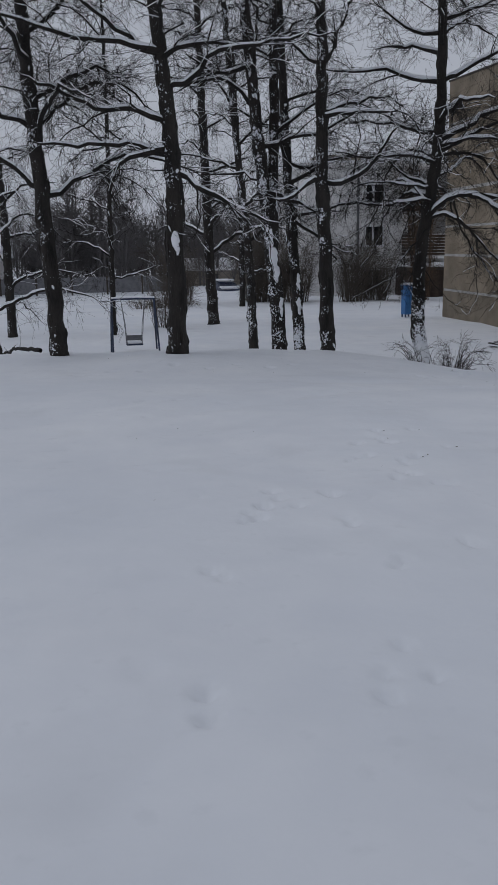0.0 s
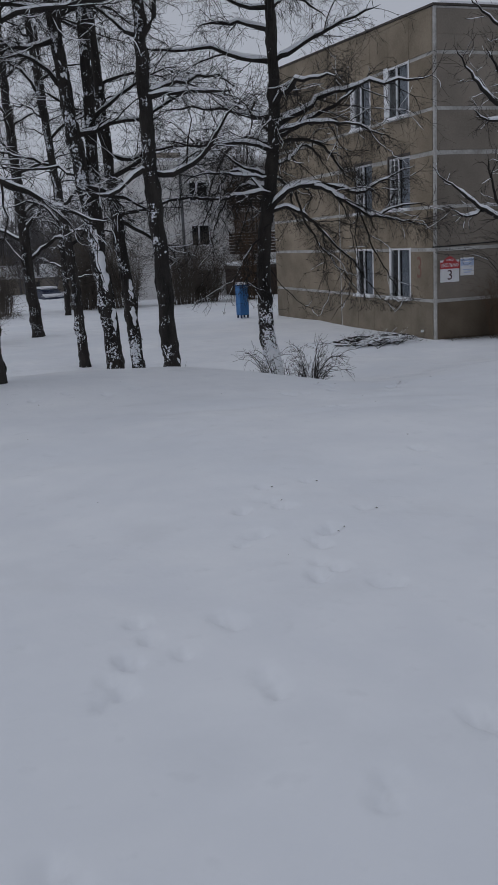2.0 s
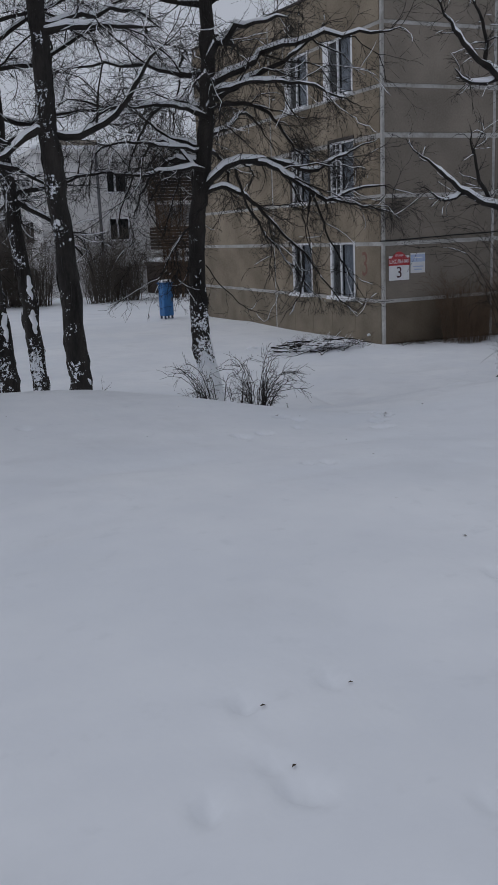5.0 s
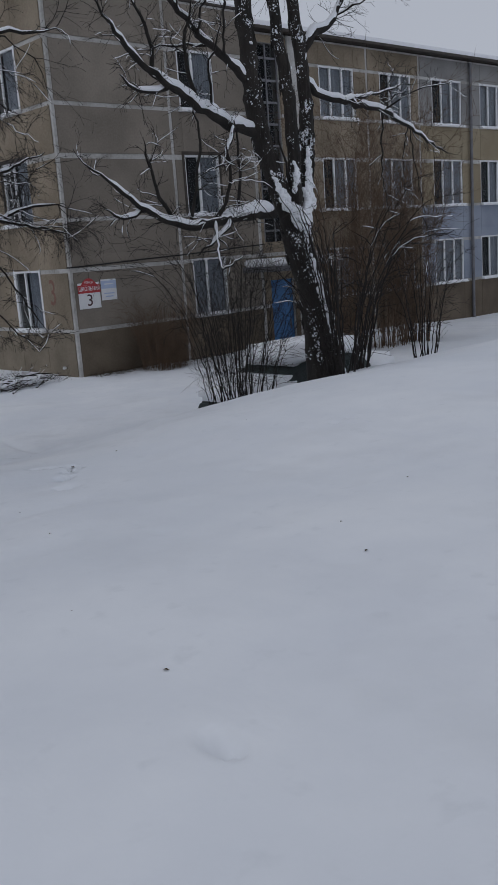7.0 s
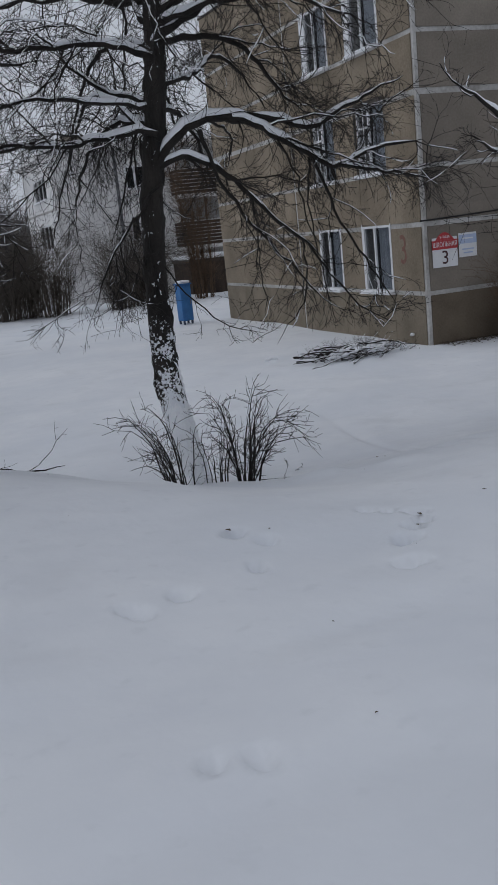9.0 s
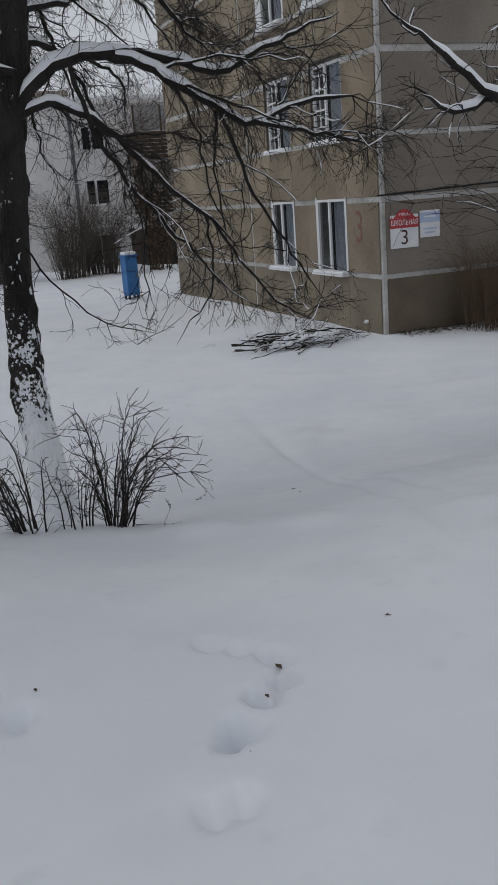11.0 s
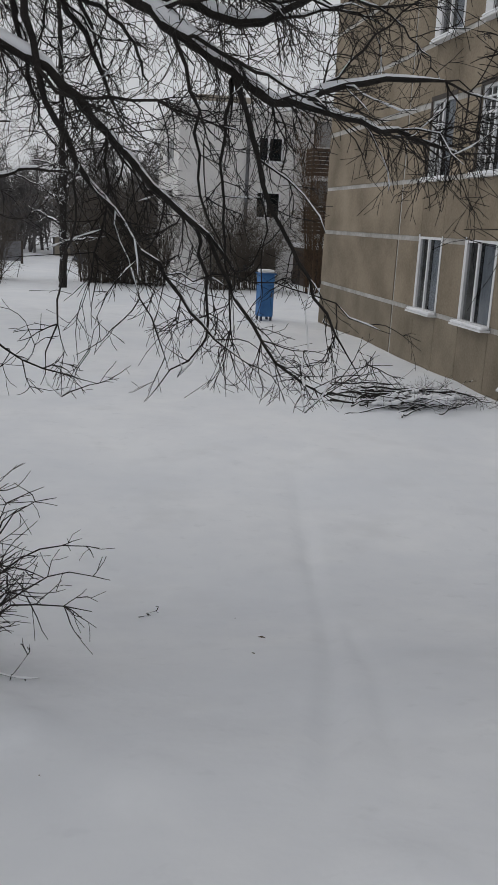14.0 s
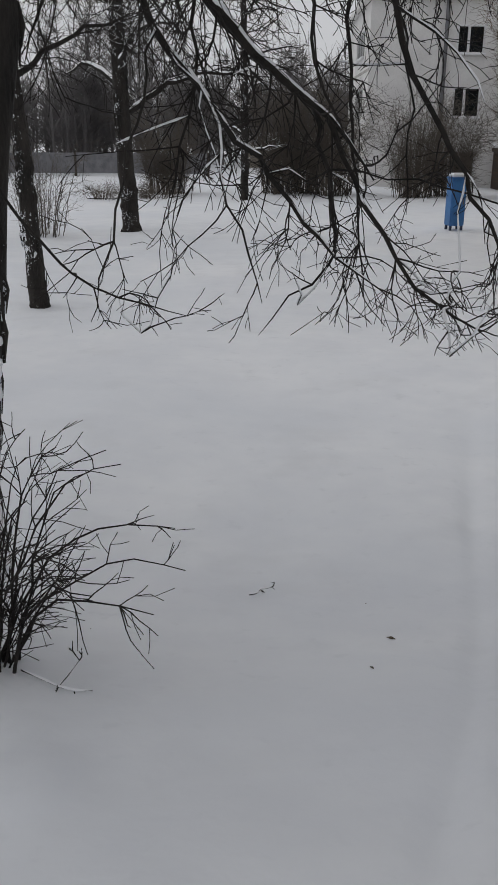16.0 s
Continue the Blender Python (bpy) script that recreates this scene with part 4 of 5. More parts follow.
def wall_mesh(name, parent, rects, place, mat):
    """One wall with its openings cut through."""
    us = sorted({u for r in rects for u in r[:2]})
    zs = sorted({z for r in rects for z in r[2:]})
    solid = {(us.index(a), zs.index(c)) for a, b, c, d in rects}
    verts, index, faces = [], {}, []

    def corner(i, k, back):
        if (i, k, back) not in index:
            x0, x1, y0, y1, z, _ = place(us[i], us[i], zs[k], zs[k])
            index[i, k, back] = len(verts)
            verts.append((x1, y1, z) if back else (x0, y0, z))
        return index[i, k, back]

    for i, k in solid:
        ring = ((i, k), (i + 1, k), (i + 1, k + 1), (i, k + 1))
        faces.append([corner(*q, 0) for q in ring])
        faces.append([corner(*q, 1) for q in ring[::-1]])
        for side, (p, q) in (((i, k - 1), ring[0:2]), ((i + 1, k), ring[1:3]), ((i, k + 1), ring[2:4]), ((i - 1, k), (ring[3], ring[0]))):
            if side not in solid:
                faces.append([corner(*q, 0), corner(*p, 0), corner(*p, 1), corner(*q, 1)])
    me = mesh_of(name, verts, faces, mat)
    bm = bmesh.new()
    bm.from_mesh(me)
    bmesh.ops.recalc_face_normals(bm, faces=bm.faces)
    bm.to_mesh(me)
    bm.free()
    return part(name, me, mat, parent)


gable_holes = [(a, b, c, d) for a, b in GABLE_WIN for c, d in FLOORS]
front_holes = [(a, b, c, d) for a, b in FRONT_WIN for c, d in FLOORS] + [(STAIR[0], STAIR[1], 1.2, 6.9), (19.75, 20.75, -2.6, 0.05)]
wall_mesh("gable_wall", house, slab_cells(WY, FAR_Y, BASE, TOP, gable_holes), lambda a, b, c, d: (WX, WX + 0.3, a, b, c, d), MORTAR)
wall_mesh("front_wall", house, slab_cells(WX + 0.3, BAY, BASE, TOP, front_holes), lambda a, b, c, d: (a, b, WY, WY + 0.3, c, d), MORTAR)
wall_mesh("front_wall", house, slab_cells(BAY + 0.002, FAR_X, BASE, EAVE, front_holes), lambda a, b, c, d: (a, b, WY, WY + 0.3, c, d), MORTAR)
part("rear_wall", boxes((WX + 0.3, FAR_X, FAR_Y - 0.3, FAR_Y, BASE, TOP), (FAR_X - 0.3, FAR_X, WY + 0.3, FAR_Y - 0.3, BASE, TOP)), PANEL, house)


def slope(x0, x1, y0, z0, y1, z1, thick, mat, name, label="", foot=None):
    """A slab that climbs from y0 to y1; with foot, a wedge down to that height."""
    lows = (z0, z1) if foot is None else (foot, foot)
    verts = [(x, y, z) for x in (x0, x1) for y, z in ((y0, lows[0]), (y1, lows[1]), (y1, z1 + thick), (y0, z0 + thick))]
    me = mesh_of(name, verts, [(0, 1, 2, 3), (7, 6, 5, 4), (0, 4, 5, 1), (1, 5, 6, 2), (2, 6, 7, 3), (3, 7, 4, 0)], mat)
    return part(name, me, mat, house, label)


slope(WX, WX + 0.3, WY, TOP, FAR_Y, RIDGE, 0.0, MORTAR, "gable_head", foot=TOP + 0.002)
slope(WX - 0.022, WX - 0.002, WY + 0.4, TOP + 0.015, FAR_Y, RIDGE - 0.005, 0.0, PANEL, "gable_head_panel", foot=TOP - 0.002)
slope(WX - 0.06, BAY, WY - 0.06, TOP + 0.004, FAR_Y + 0.05, RIDGE + 0.006, 0.06, DARKWOOD, "roof", "dark roof edge under snow")
slope(BAY + 0.004, FAR_X, WY - 0.4, EAVE + 0.004, FAR_Y + 0.05, RIDGE + 0.006, 0.08, DARKWOOD, "roof", "dark eave under snow")
slope(WX + 0.25, BAY, WY + 0.1, TOP + 0.075, FAR_Y - 0.1, RIDGE + 0.07, 0.09, CAP, "roof_snow", "snow lying on the roof")
slope(BAY + 0.004, FAR_X, WY - 0.37, EAVE + 0.091, FAR_Y - 0.1, RIDGE + 0.09, 0.13, CAP, "roof_snow", "snow lying on the roof")
# Added solid block; its near-black colour gives the shade inside the windows.
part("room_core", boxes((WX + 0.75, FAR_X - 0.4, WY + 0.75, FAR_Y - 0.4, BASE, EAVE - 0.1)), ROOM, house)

J = 0.05


def panels(u0, u1, splits, rows, holes, make, mat_for):
    cols = [u0] + splits + [u1]
    for c0, c1 in zip(rows, rows[1:]):
        for a, b in zip(cols, cols[1:]):
            for p0, p1, q0, q1 in slab_cells(a + (J if a > u0 else 0.08), b - (J if b < u1 else 0.0), c0 + J, c1 - J, holes):
                if p1 - p0 > 0.05 and q1 - q0 > 0.1:
                    part("panel", boxes(make(p0, p1, q0, q1), bevel=0.008), mat_for(p0, q0), house)


ALL_Z = [BASE] + ROWS_Z + [TOP + 0.04]
panels(WY, FAR_Y, [29.0], ALL_Z, [(a - 0.001, b + 0.001, c, d) for a, b, c, d in gable_holes],
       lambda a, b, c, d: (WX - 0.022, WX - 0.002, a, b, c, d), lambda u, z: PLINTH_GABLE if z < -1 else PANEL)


def front_mat(u, z):
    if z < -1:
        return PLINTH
    if u < 19.4:
        return PANEL_DARK
    if u < 27.4:
        return PANEL
    return PANEL_BLUE if z < 1.6 else PANEL_OCHRE if z < 4.4 else PANEL_GREY


for u0, u1, splits, top in ((WX, BAY - 0.05, [16.35], TOP - 0.01), (BAY, FAR_X, [21.0, 24.65, 27.45, 30.6, 34.5, 38.4, 42.0, 45.6, 49.2, 53.0], EAVE - 0.01)):
    panels(u0, u1, splits, [BASE] + ROWS_Z + [top], front_holes, lambda a, b, c, d: (a, b, WY - 0.022, WY - 0.002, c, d), front_mat)


def window(parent, m, w, h, frame_mat, style=2, curtain=True, sill=True, bar=0.055):
    """A window in the xz plane of m, seen from -y, with its frame, panes, sill and curtain."""
    win = part("window", boxes((0, bar, -0.02, 0.08, 0, h), (w - bar, w, -0.02, 0.08, 0, h), (bar, w - bar, -0.02, 0.08, h - bar, h), (bar, w - bar, -0.02, 0.08, 0, bar)), frame_mat, parent)
    win.matrix_local = m
    cuts = [bar] + ([w * 0.42] if style == 2 else [w * 0.33, w * 0.67]) + [w - bar]
    for k, (a, b) in enumerate(zip(cuts, cuts[1:])):
        part("pane", boxes((a, b, 0.03, 0.036, bar, h - bar)), GLASS, win)
        if k:
            part("mullion", boxes((a - bar * 0.65, a + bar * 0.65, -0.015, 0.03, (bar + 0.001), h - (bar + 0.001))), frame_mat, win)
    if style == 2:
        part("transom", boxes(((bar + 0.001), w * 0.42 - 0.036, -0.014, 0.03, h * 0.68, h * 0.68 + 0.05)), frame_mat, win) if not sill or curtain == 2 else None
    if curtain:
        bm = bmesh.new()
        k = 26
        a0, a1 = (w * 0.45, w - 0.05) if curtain != 3 else (0.06, w - 0.06)
        vs = [[bm.verts.new((a0 + (a1 - a0) * i / k, 0.10 + 0.02 * math.sin(i * 1.9), z)) for i in range(k + 1)] for z in (0.02, h - 0.05)]
        for i in range(k):
            bm.faces.new((vs[0][i], vs[0][i + 1], vs[1][i + 1], vs[1][i]))
        part("curtain", bm, CURTAIN, win, "pale hanging curtain")
    if sill:
        part("sill", boxes((-0.06, w + 0.06, -0.2, 0.0, -0.05, -0.01)), PVC, win)
        part("sill_snow", boxes((-0.05, w + 0.05, -0.19, -0.03, -0.008, 0.05), bevel=0.02), CAP, win, "snow on the sill")
    return win


for gi, (a, b) in enumerate(GABLE_WIN):
    for fi, (c, d) in enumerate(FLOORS):
        m = Matrix.Translation((WX + 0.03 if fi == 1 else WX - 0.01, b, c)) @ pose(0, 0, 0, 0, 0, -90)
        win = window(house, m, b - a, d - c, PVC, 2, 2 if fi == 1 else 1)
        if fi == 1:
            w, h = (b - a) * 0.42, d - c
            for v in (0.2, 0.42, 0.86):
                part("glazing_bar", boxes((0.06, w - 0.04, 0.0, 0.028, h * v, h * v + 0.035)), PVC, win)
            part("glazing_bar", boxes((w * 0.52, w * 0.52 + 0.04, -0.012, -0.001, 0.06, h - 0.06)), PVC, win)
        if fi == 1:
            part("dark_surround", boxes((WX - 0.04, WX - 0.024, a - 0.06, b + 0.06, d, d + 0.09), (WX - 0.04, WX - 0.024, b + 0.0, b + 0.07, c, d)), DARKWOOD, house)
        else:
            part("white_surround", boxes((WX - 0.035, WX - 0.024, b, b + (0.26 if fi == 2 else 0.05), c - 0.03, d + 0.05)), PVC, house)
            part("white_surround", boxes((WX - 0.035, WX - 0.024, a - 0.03, a, c, d + 0.03)), PVC, house)
for wi, (a, b) in enumerate(FRONT_WIN):
    for fi, (c, d) in enumerate(FLOORS):
        window(house, pose(a, WY + 0.02, c), b - a, d - c, PVC, 2 if wi == 0 else 3, 1 if (wi + fi) % 3 else 3)
part("dark_surround", boxes((16.64, 18.04, WY - 0.04, WY - 0.024, 3.70, 3.79), (16.64, 16.72, WY - 0.04, WY - 0.024, 2.08, 3.70), (17.98, 18.04, WY - 0.04, WY - 0.024, 2.08, 3.70)), DARKWOOD, house)
# staircase glazing, entrance and canopy
part("stair_window", boxes((STAIR[0], STAIR[1], WY + 0.12, WY + 0.13, 1.2, 6.9)), GLASS, house, "dark stair glazing")
for k in range(9):
    z = 1.5 + k * 0.62
    part("glazing_bar", boxes((STAIR[0], STAIR[1], WY + 0.06, WY + 0.115, z, z + 0.06)), METAL, house)
for k in range(3):
    x = STAIR[0] + 0.04 + k * 0.45
    part("glazing_post", boxes((x, x + 0.05, WY + 0.03, WY + 0.058, 1.2, 6.9)), METAL, house)
part("stair_pier", boxes((20.95, 21.5, WY - 0.09, WY - 0.026, 1.0, EAVE - 0.02)), MORTAR, house, "pale pier beside the stairs")
door = part("door", boxes((19.76, 20.74, WY + 0.08, WY + 0.14, -2.45, 0.04)), BLUE, house, "blue painted entrance door")
part("door_handle", boxes((20.55, 20.59, WY + 0.03, WY + 0.08, -1.5, -1.2), bevel=0.01), METAL, door)
part("canopy", boxes((18.6, 21.6, WY - 1.5, WY - 0.03, 0.35, 0.5)), METAL, house)
part("canopy_snow", boxes((18.62, 21.58, WY - 1.48, WY - 0.04, 0.503, 0.72), bevel=0.06), CAP, house, "snow on the canopy")
pipe = Wood()
pipe.tube([(30.45, WY - 0.12, -2.3), (30.45, WY - 0.12, 3.0), (30.45, WY - 0.12, 7.1)], [0.06, 0.06, 0.06], 10)
part("downpipe", pipe.mesh("downpipe", METAL), METAL, house)
wire = Wood()
run = resample([(WX - 0.1, WY - 0.05, 0.9), (16.5, WY - 0.06, 1.02), (19.5, WY - 0.06, 1.15)], 0.3, 0.004, np.random.default_rng(3))
wire.tube(run, np.full(len(run), 0.018), 5)
part("cable", wire.mesh("cable", RUBBER), RUBBER, house)


def lettering(name, text, size, m, mat, parent, depth=0.003, squeeze=1.0):
    c = bpy.data.curves.new(name, "FONT")
    c.body, c.size, c.extrude, c.align_x, c.align_y = text, size, depth, "CENTER", "CENTER"
    c.materials.append(mat)
    ob = new(name, c)
    ob.parent = parent
    ob.matrix_local = m @ Matrix.Diagonal((squeeze, 1, 1, 1))
    return ob


# street plate and its neighbour
plate = thing("street_sign", "red and white enamel street sign with house number 3", "sign", (12.86, WY - 0.04, -0.17))
part("plate", boxes((0, 0.66, -0.012, 0, 0, 0.66), bevel=0.004), SIGNWHITE, plate)
part("band", boxes((-0.01, 0.67, -0.02, -0.0125, 0.40, 0.60), bevel=0.002), RED, plate, "red band")
arch = bmesh.new()
prof = [(0.08 + 0.5 * i / 12, 0.601 + 0.17 * math.sin(math.pi * i / 12)) for i in range(13)]
fr = [arch.verts.new((u, -0.02, v)) for u, v in prof]
bk = [arch.verts.new((u, 0.0, v)) for u, v in prof]
arch.faces.new(fr)
arch.faces.new(bk[::-1])
for i in range(13):
    k = (i + 1) % 13
    arch.faces.new((fr[i], bk[i], bk[k], fr[k]))
bmesh.ops.recalc_face_normals(arch, faces=arch.faces)
part("crest", arch, RED, plate, "red arched top")
lettering("street_name", "ШКОЛЬНАЯ", 0.15, pose(0.33, -0.022, 0.50, 90), SIGNWHITE, plate, squeeze=0.74)
lettering("street_word", "УЛИЦА", 0.075, pose(0.33, -0.022, 0.665, 90), SIGNWHITE, plate)
lettering("house_number", "3", 0.42, pose(0.33, -0.014, 0.2, 90), INK, plate)
plate2 = thing("notice_plate", "small pale blue and white enamel plate", "sign", (13.56, WY - 0.04, 0.0))
part("plate", boxes((0, 0.48, -0.012, 0, 0, 0.54), bevel=0.004), SIGNWHITE, plate2)
part("band", boxes((0.005, 0.475, -0.018, -0.0125, 0.3, 0.5)), SIGNBLUE, plate2)
for k, (u, w, z) in enumerate(((0.1, 0.28, 0.4), (0.08, 0.32, 0.16), (0.12, 0.24, 0.08))):
    part("text_bar", boxes((u, u + w, -0.021, -0.0185 if k == 0 else -0.0125, z, z + 0.03)), SIGNWHITE if k == 0 else SIGNBLUE, plate2)
stencil = thing("painted_number", "faded red number 3 painted on the concrete", "number", (WX - 0.026, 23.1, 0.25))
lettering("digit", "3", 0.95, pose(0, 0, 0, 90, 0, -90), STENCIL, stencil, 0.001, 0.8)


# ---- white house ----
HX, HY, HB, HT = 10.0, 54.4, -2.8, 6.2
white = thing("white_house", "three-storey white rendered apartment house with a flat roof", "building")
W_FLOORS = [(-1.65, -0.25), (1.2, 2.55), (3.95, 5.2)]
w_holes = [(13.95, 15.25, c, d) for c, d in W_FLOORS] + [(22.0, 23.3, c, d) for c, d in W_FLOORS]
s_holes = [(57.0, 61.5, c, d) for c, d in W_FLOORS]
wall_mesh("front_wall", white, slab_cells(HX, 30.0, HB, HT, w_holes), lambda a, b, c, d: (a, b, HY, HY + 0.35, c, d), WHITE_WALL)
wall_mesh("side_wall", white, slab_cells(HY + 0.35, 66.0, HB, HT, s_holes), lambda a, b, c, d: (HX, HX + 0.35, a, b, c, d), WHITE_WALL)
part("rear_wall", boxes((HX + 0.35, 30, 65.7, 66, HB, HT)), WHITE_WALL, white)
# Added near-black block for the darkness behind the panes.
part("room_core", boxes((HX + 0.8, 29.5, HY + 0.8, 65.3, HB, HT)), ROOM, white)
part("roof", boxes((HX - 0.3, 30.2, HY - 0.3, 66.3, HT + 0.003, HT + 0.22)), WHITE_WALL, white)
part("roof_snow", boxes((HX - 0.25, 30.1, HY - 0.25, 66.2, HT + 0.223, HT + 0.42), bevel=0.06), CAP, white, "snow on the flat roof")
part("parapet", boxes((HX + 0.9, 13.6, HY + 0.1, HY + 0.3, HT + 0.425, HT + 0.75), (HX + 0.9, HX + 1.1, HY + 0.31, 65.0, HT + 0.425, HT + 0.75)), BEIGE, white)
part("string_course", boxes((HX - 0.03, HX - 0.003, HY, 66, 3.2, 3.32), (HX - 0.03, HX - 0.003, HY, 66, 0.4, 0.52)), MORTAR, white)
for a, b, c, d in w_holes:
    window(white, pose(a, HY - 0.01, c), b - a, d - c, PVC, 2, 0, bar=0.09)
for a, b, c, d in s_holes:
    window(white, Matrix.Translation((HX + 0.05, b, c)) @ pose(0, 0, 0, 0, 0, -90), b - a, d - c, PVC, 3, 0)
pipe = Wood()
pipe.tube([(13.45, HY - 0.12, HB), (13.45, HY - 0.12, 2.0), (13.45, HY - 0.12, HT)], [0.09, 0.09, 0.09], 8)
part("downpipe", pipe.mesh("downpipe", METAL), METAL, white)
for k, z in enumerate((0.4, 3.2)):
    bal = part("balcony", boxes((16.5, 19.4, HY - 1.25, HY - 0.01, z, z + 0.16)), WHITE_WALL, white)
    for j in range(7):
        part("board", boxes((16.5, 19.4, HY - 1.3, HY - 1.26, z + 0.2 + j * 0.19, z + 0.35 + j * 0.19)), BROWNWOOD, bal)
        part("board", boxes((16.46, 16.5, HY - 1.25, HY - 0.02, z + 0.2 + j * 0.19, z + 0.35 + j * 0.19)), BROWNWOOD, bal)
    for px in (16.46, 17.9, 19.3):
        part("post", boxes((px, px + 0.09, HY - 1.36, HY - 1.301, z + 0.16, z + 2.78)), DARKWOOD, bal)
    part("glazing", boxes((16.56, 19.3, HY - 1.24, HY - 1.22, z + 1.56, z + 2.75)), GLASS, bal)
part("porch", boxes((16.0, 22.0, HY - 3.4, HY - 0.02, -0.3, -0.12)), DARKWOOD, white)
part("porch_snow", boxes((16.02, 21.9, HY - 3.38, HY - 0.05, -0.117, 0.12), bevel=0.05), CAP, white, "snow on the porch roof")
part("porch_wall", boxes((16.1, 16.2, HY - 3.2, HY - 0.02, HB, -0.303), (16.2, 21.8, HY - 3.3, HY - 3.2, HB, -0.303)), BROWNWOOD, white)
# the bushy top behind the brown block
shrub(90, 15.6, 47.5, 8.6, 1.6, 46, "tall bush of brown twigs between the two houses", RUSTY, 0.022, 0.22, 26, 1.0, 0.0, name="tall_bush", sides=3)


# ---- things on the snow ----
def cabinet(x, y):
    z = on_ground(x, y)
    c = thing("utility_cabinet", "upright blue metal utility cabinet with snow on its lid", "cabinet", (x, y, z), 12)
    for sx in (-0.16, 0.16):
        for sy in (-0.15, 0.15):
            part("leg", boxes((sx - 0.03, sx + 0.03, sy - 0.03, sy + 0.03, -0.2, 0.12)), DARKBLUE, c)
    part("body", boxes((-0.21, 0.21, -0.2, 0.2, 0.1, 1.36), bevel=0.015), BLUE, c)
    d = part("door", boxes((-0.18, 0.18, -0.222, -0.2005, 0.14, 1.31), bevel=0.006), BLUE, c)
    part("door_handle", boxes((0.11, 0.14, -0.25, -0.2225, 0.68, 0.82)), METAL, d)
    part("lid", boxes((-0.25, 0.25, -0.24, 0.24, 1.362, 1.4), bevel=0.01), BLUE, c)
    part("lid_snow", boxes((-0.23, 0.23, -0.22, 0.22, 1.402, 1.5), bevel=0.045), CAP, c, "snow on the lid")


cabinet(10.8, 35.2)


def swing(x, y):
    z = on_ground(x, y)
    s = thing("garden_swing", "simple metal frame swing with a hanging seat, standing in snow", "swing", (x, y, z), 6)

    def bar(name, pts, r, mat=DARKBLUE):
        w = Wood()
        w.tube(pts, [r] * len(pts), 8)
        part(name, w.mesh(name, mat), mat, s)
    w2 = 0.72
    for sx in (-w2, w2):
        for sy in (-0.35, 0.35):
            bar("leg", [(sx * (1.0 + 0.08 * (sx > 0)), sy, -0.3), (sx * 0.97, sy * 0.4, 1.1), (sx * 0.93, 0, 1.66)], 0.03)
    bar("crossbar", [(-w2 * 0.97, 0, 1.66), (0, 0, 1.67), (w2 * 0.97, 0, 1.66)], 0.034)
    bar("snow_cover", [(-w2 * 0.95, 0, 1.70), (-0.2, 0, 1.715), (0.3, 0, 1.705), (w2 * 0.95, 0, 1.70)], 0.032, CAP)
    for sx in (-0.24, 0.24):
        for sy in (-0.12, 0.12):
            bar("chain", [(sx * 1.6, 0, 1.64), (sx * 1.2, sy, 0.9), (sx, sy, 0.26)], 0.010, METAL)
    part("seat", boxes((-0.26, 0.26, -0.16, 0.16, 0.2, 0.25), bevel=0.01), DARKBLUE, s)
    part("seat_back", boxes((-0.26, 0.26, 0.15, 0.18, 0.25, 0.5), bevel=0.01), METAL, s)
    part("seat_snow", boxes((-0.24, 0.24, -0.15, 0.14, 0.252, 0.34), bevel=0.03), CAP, s, "snow on the seat")


swing(-1.6, 24.7)


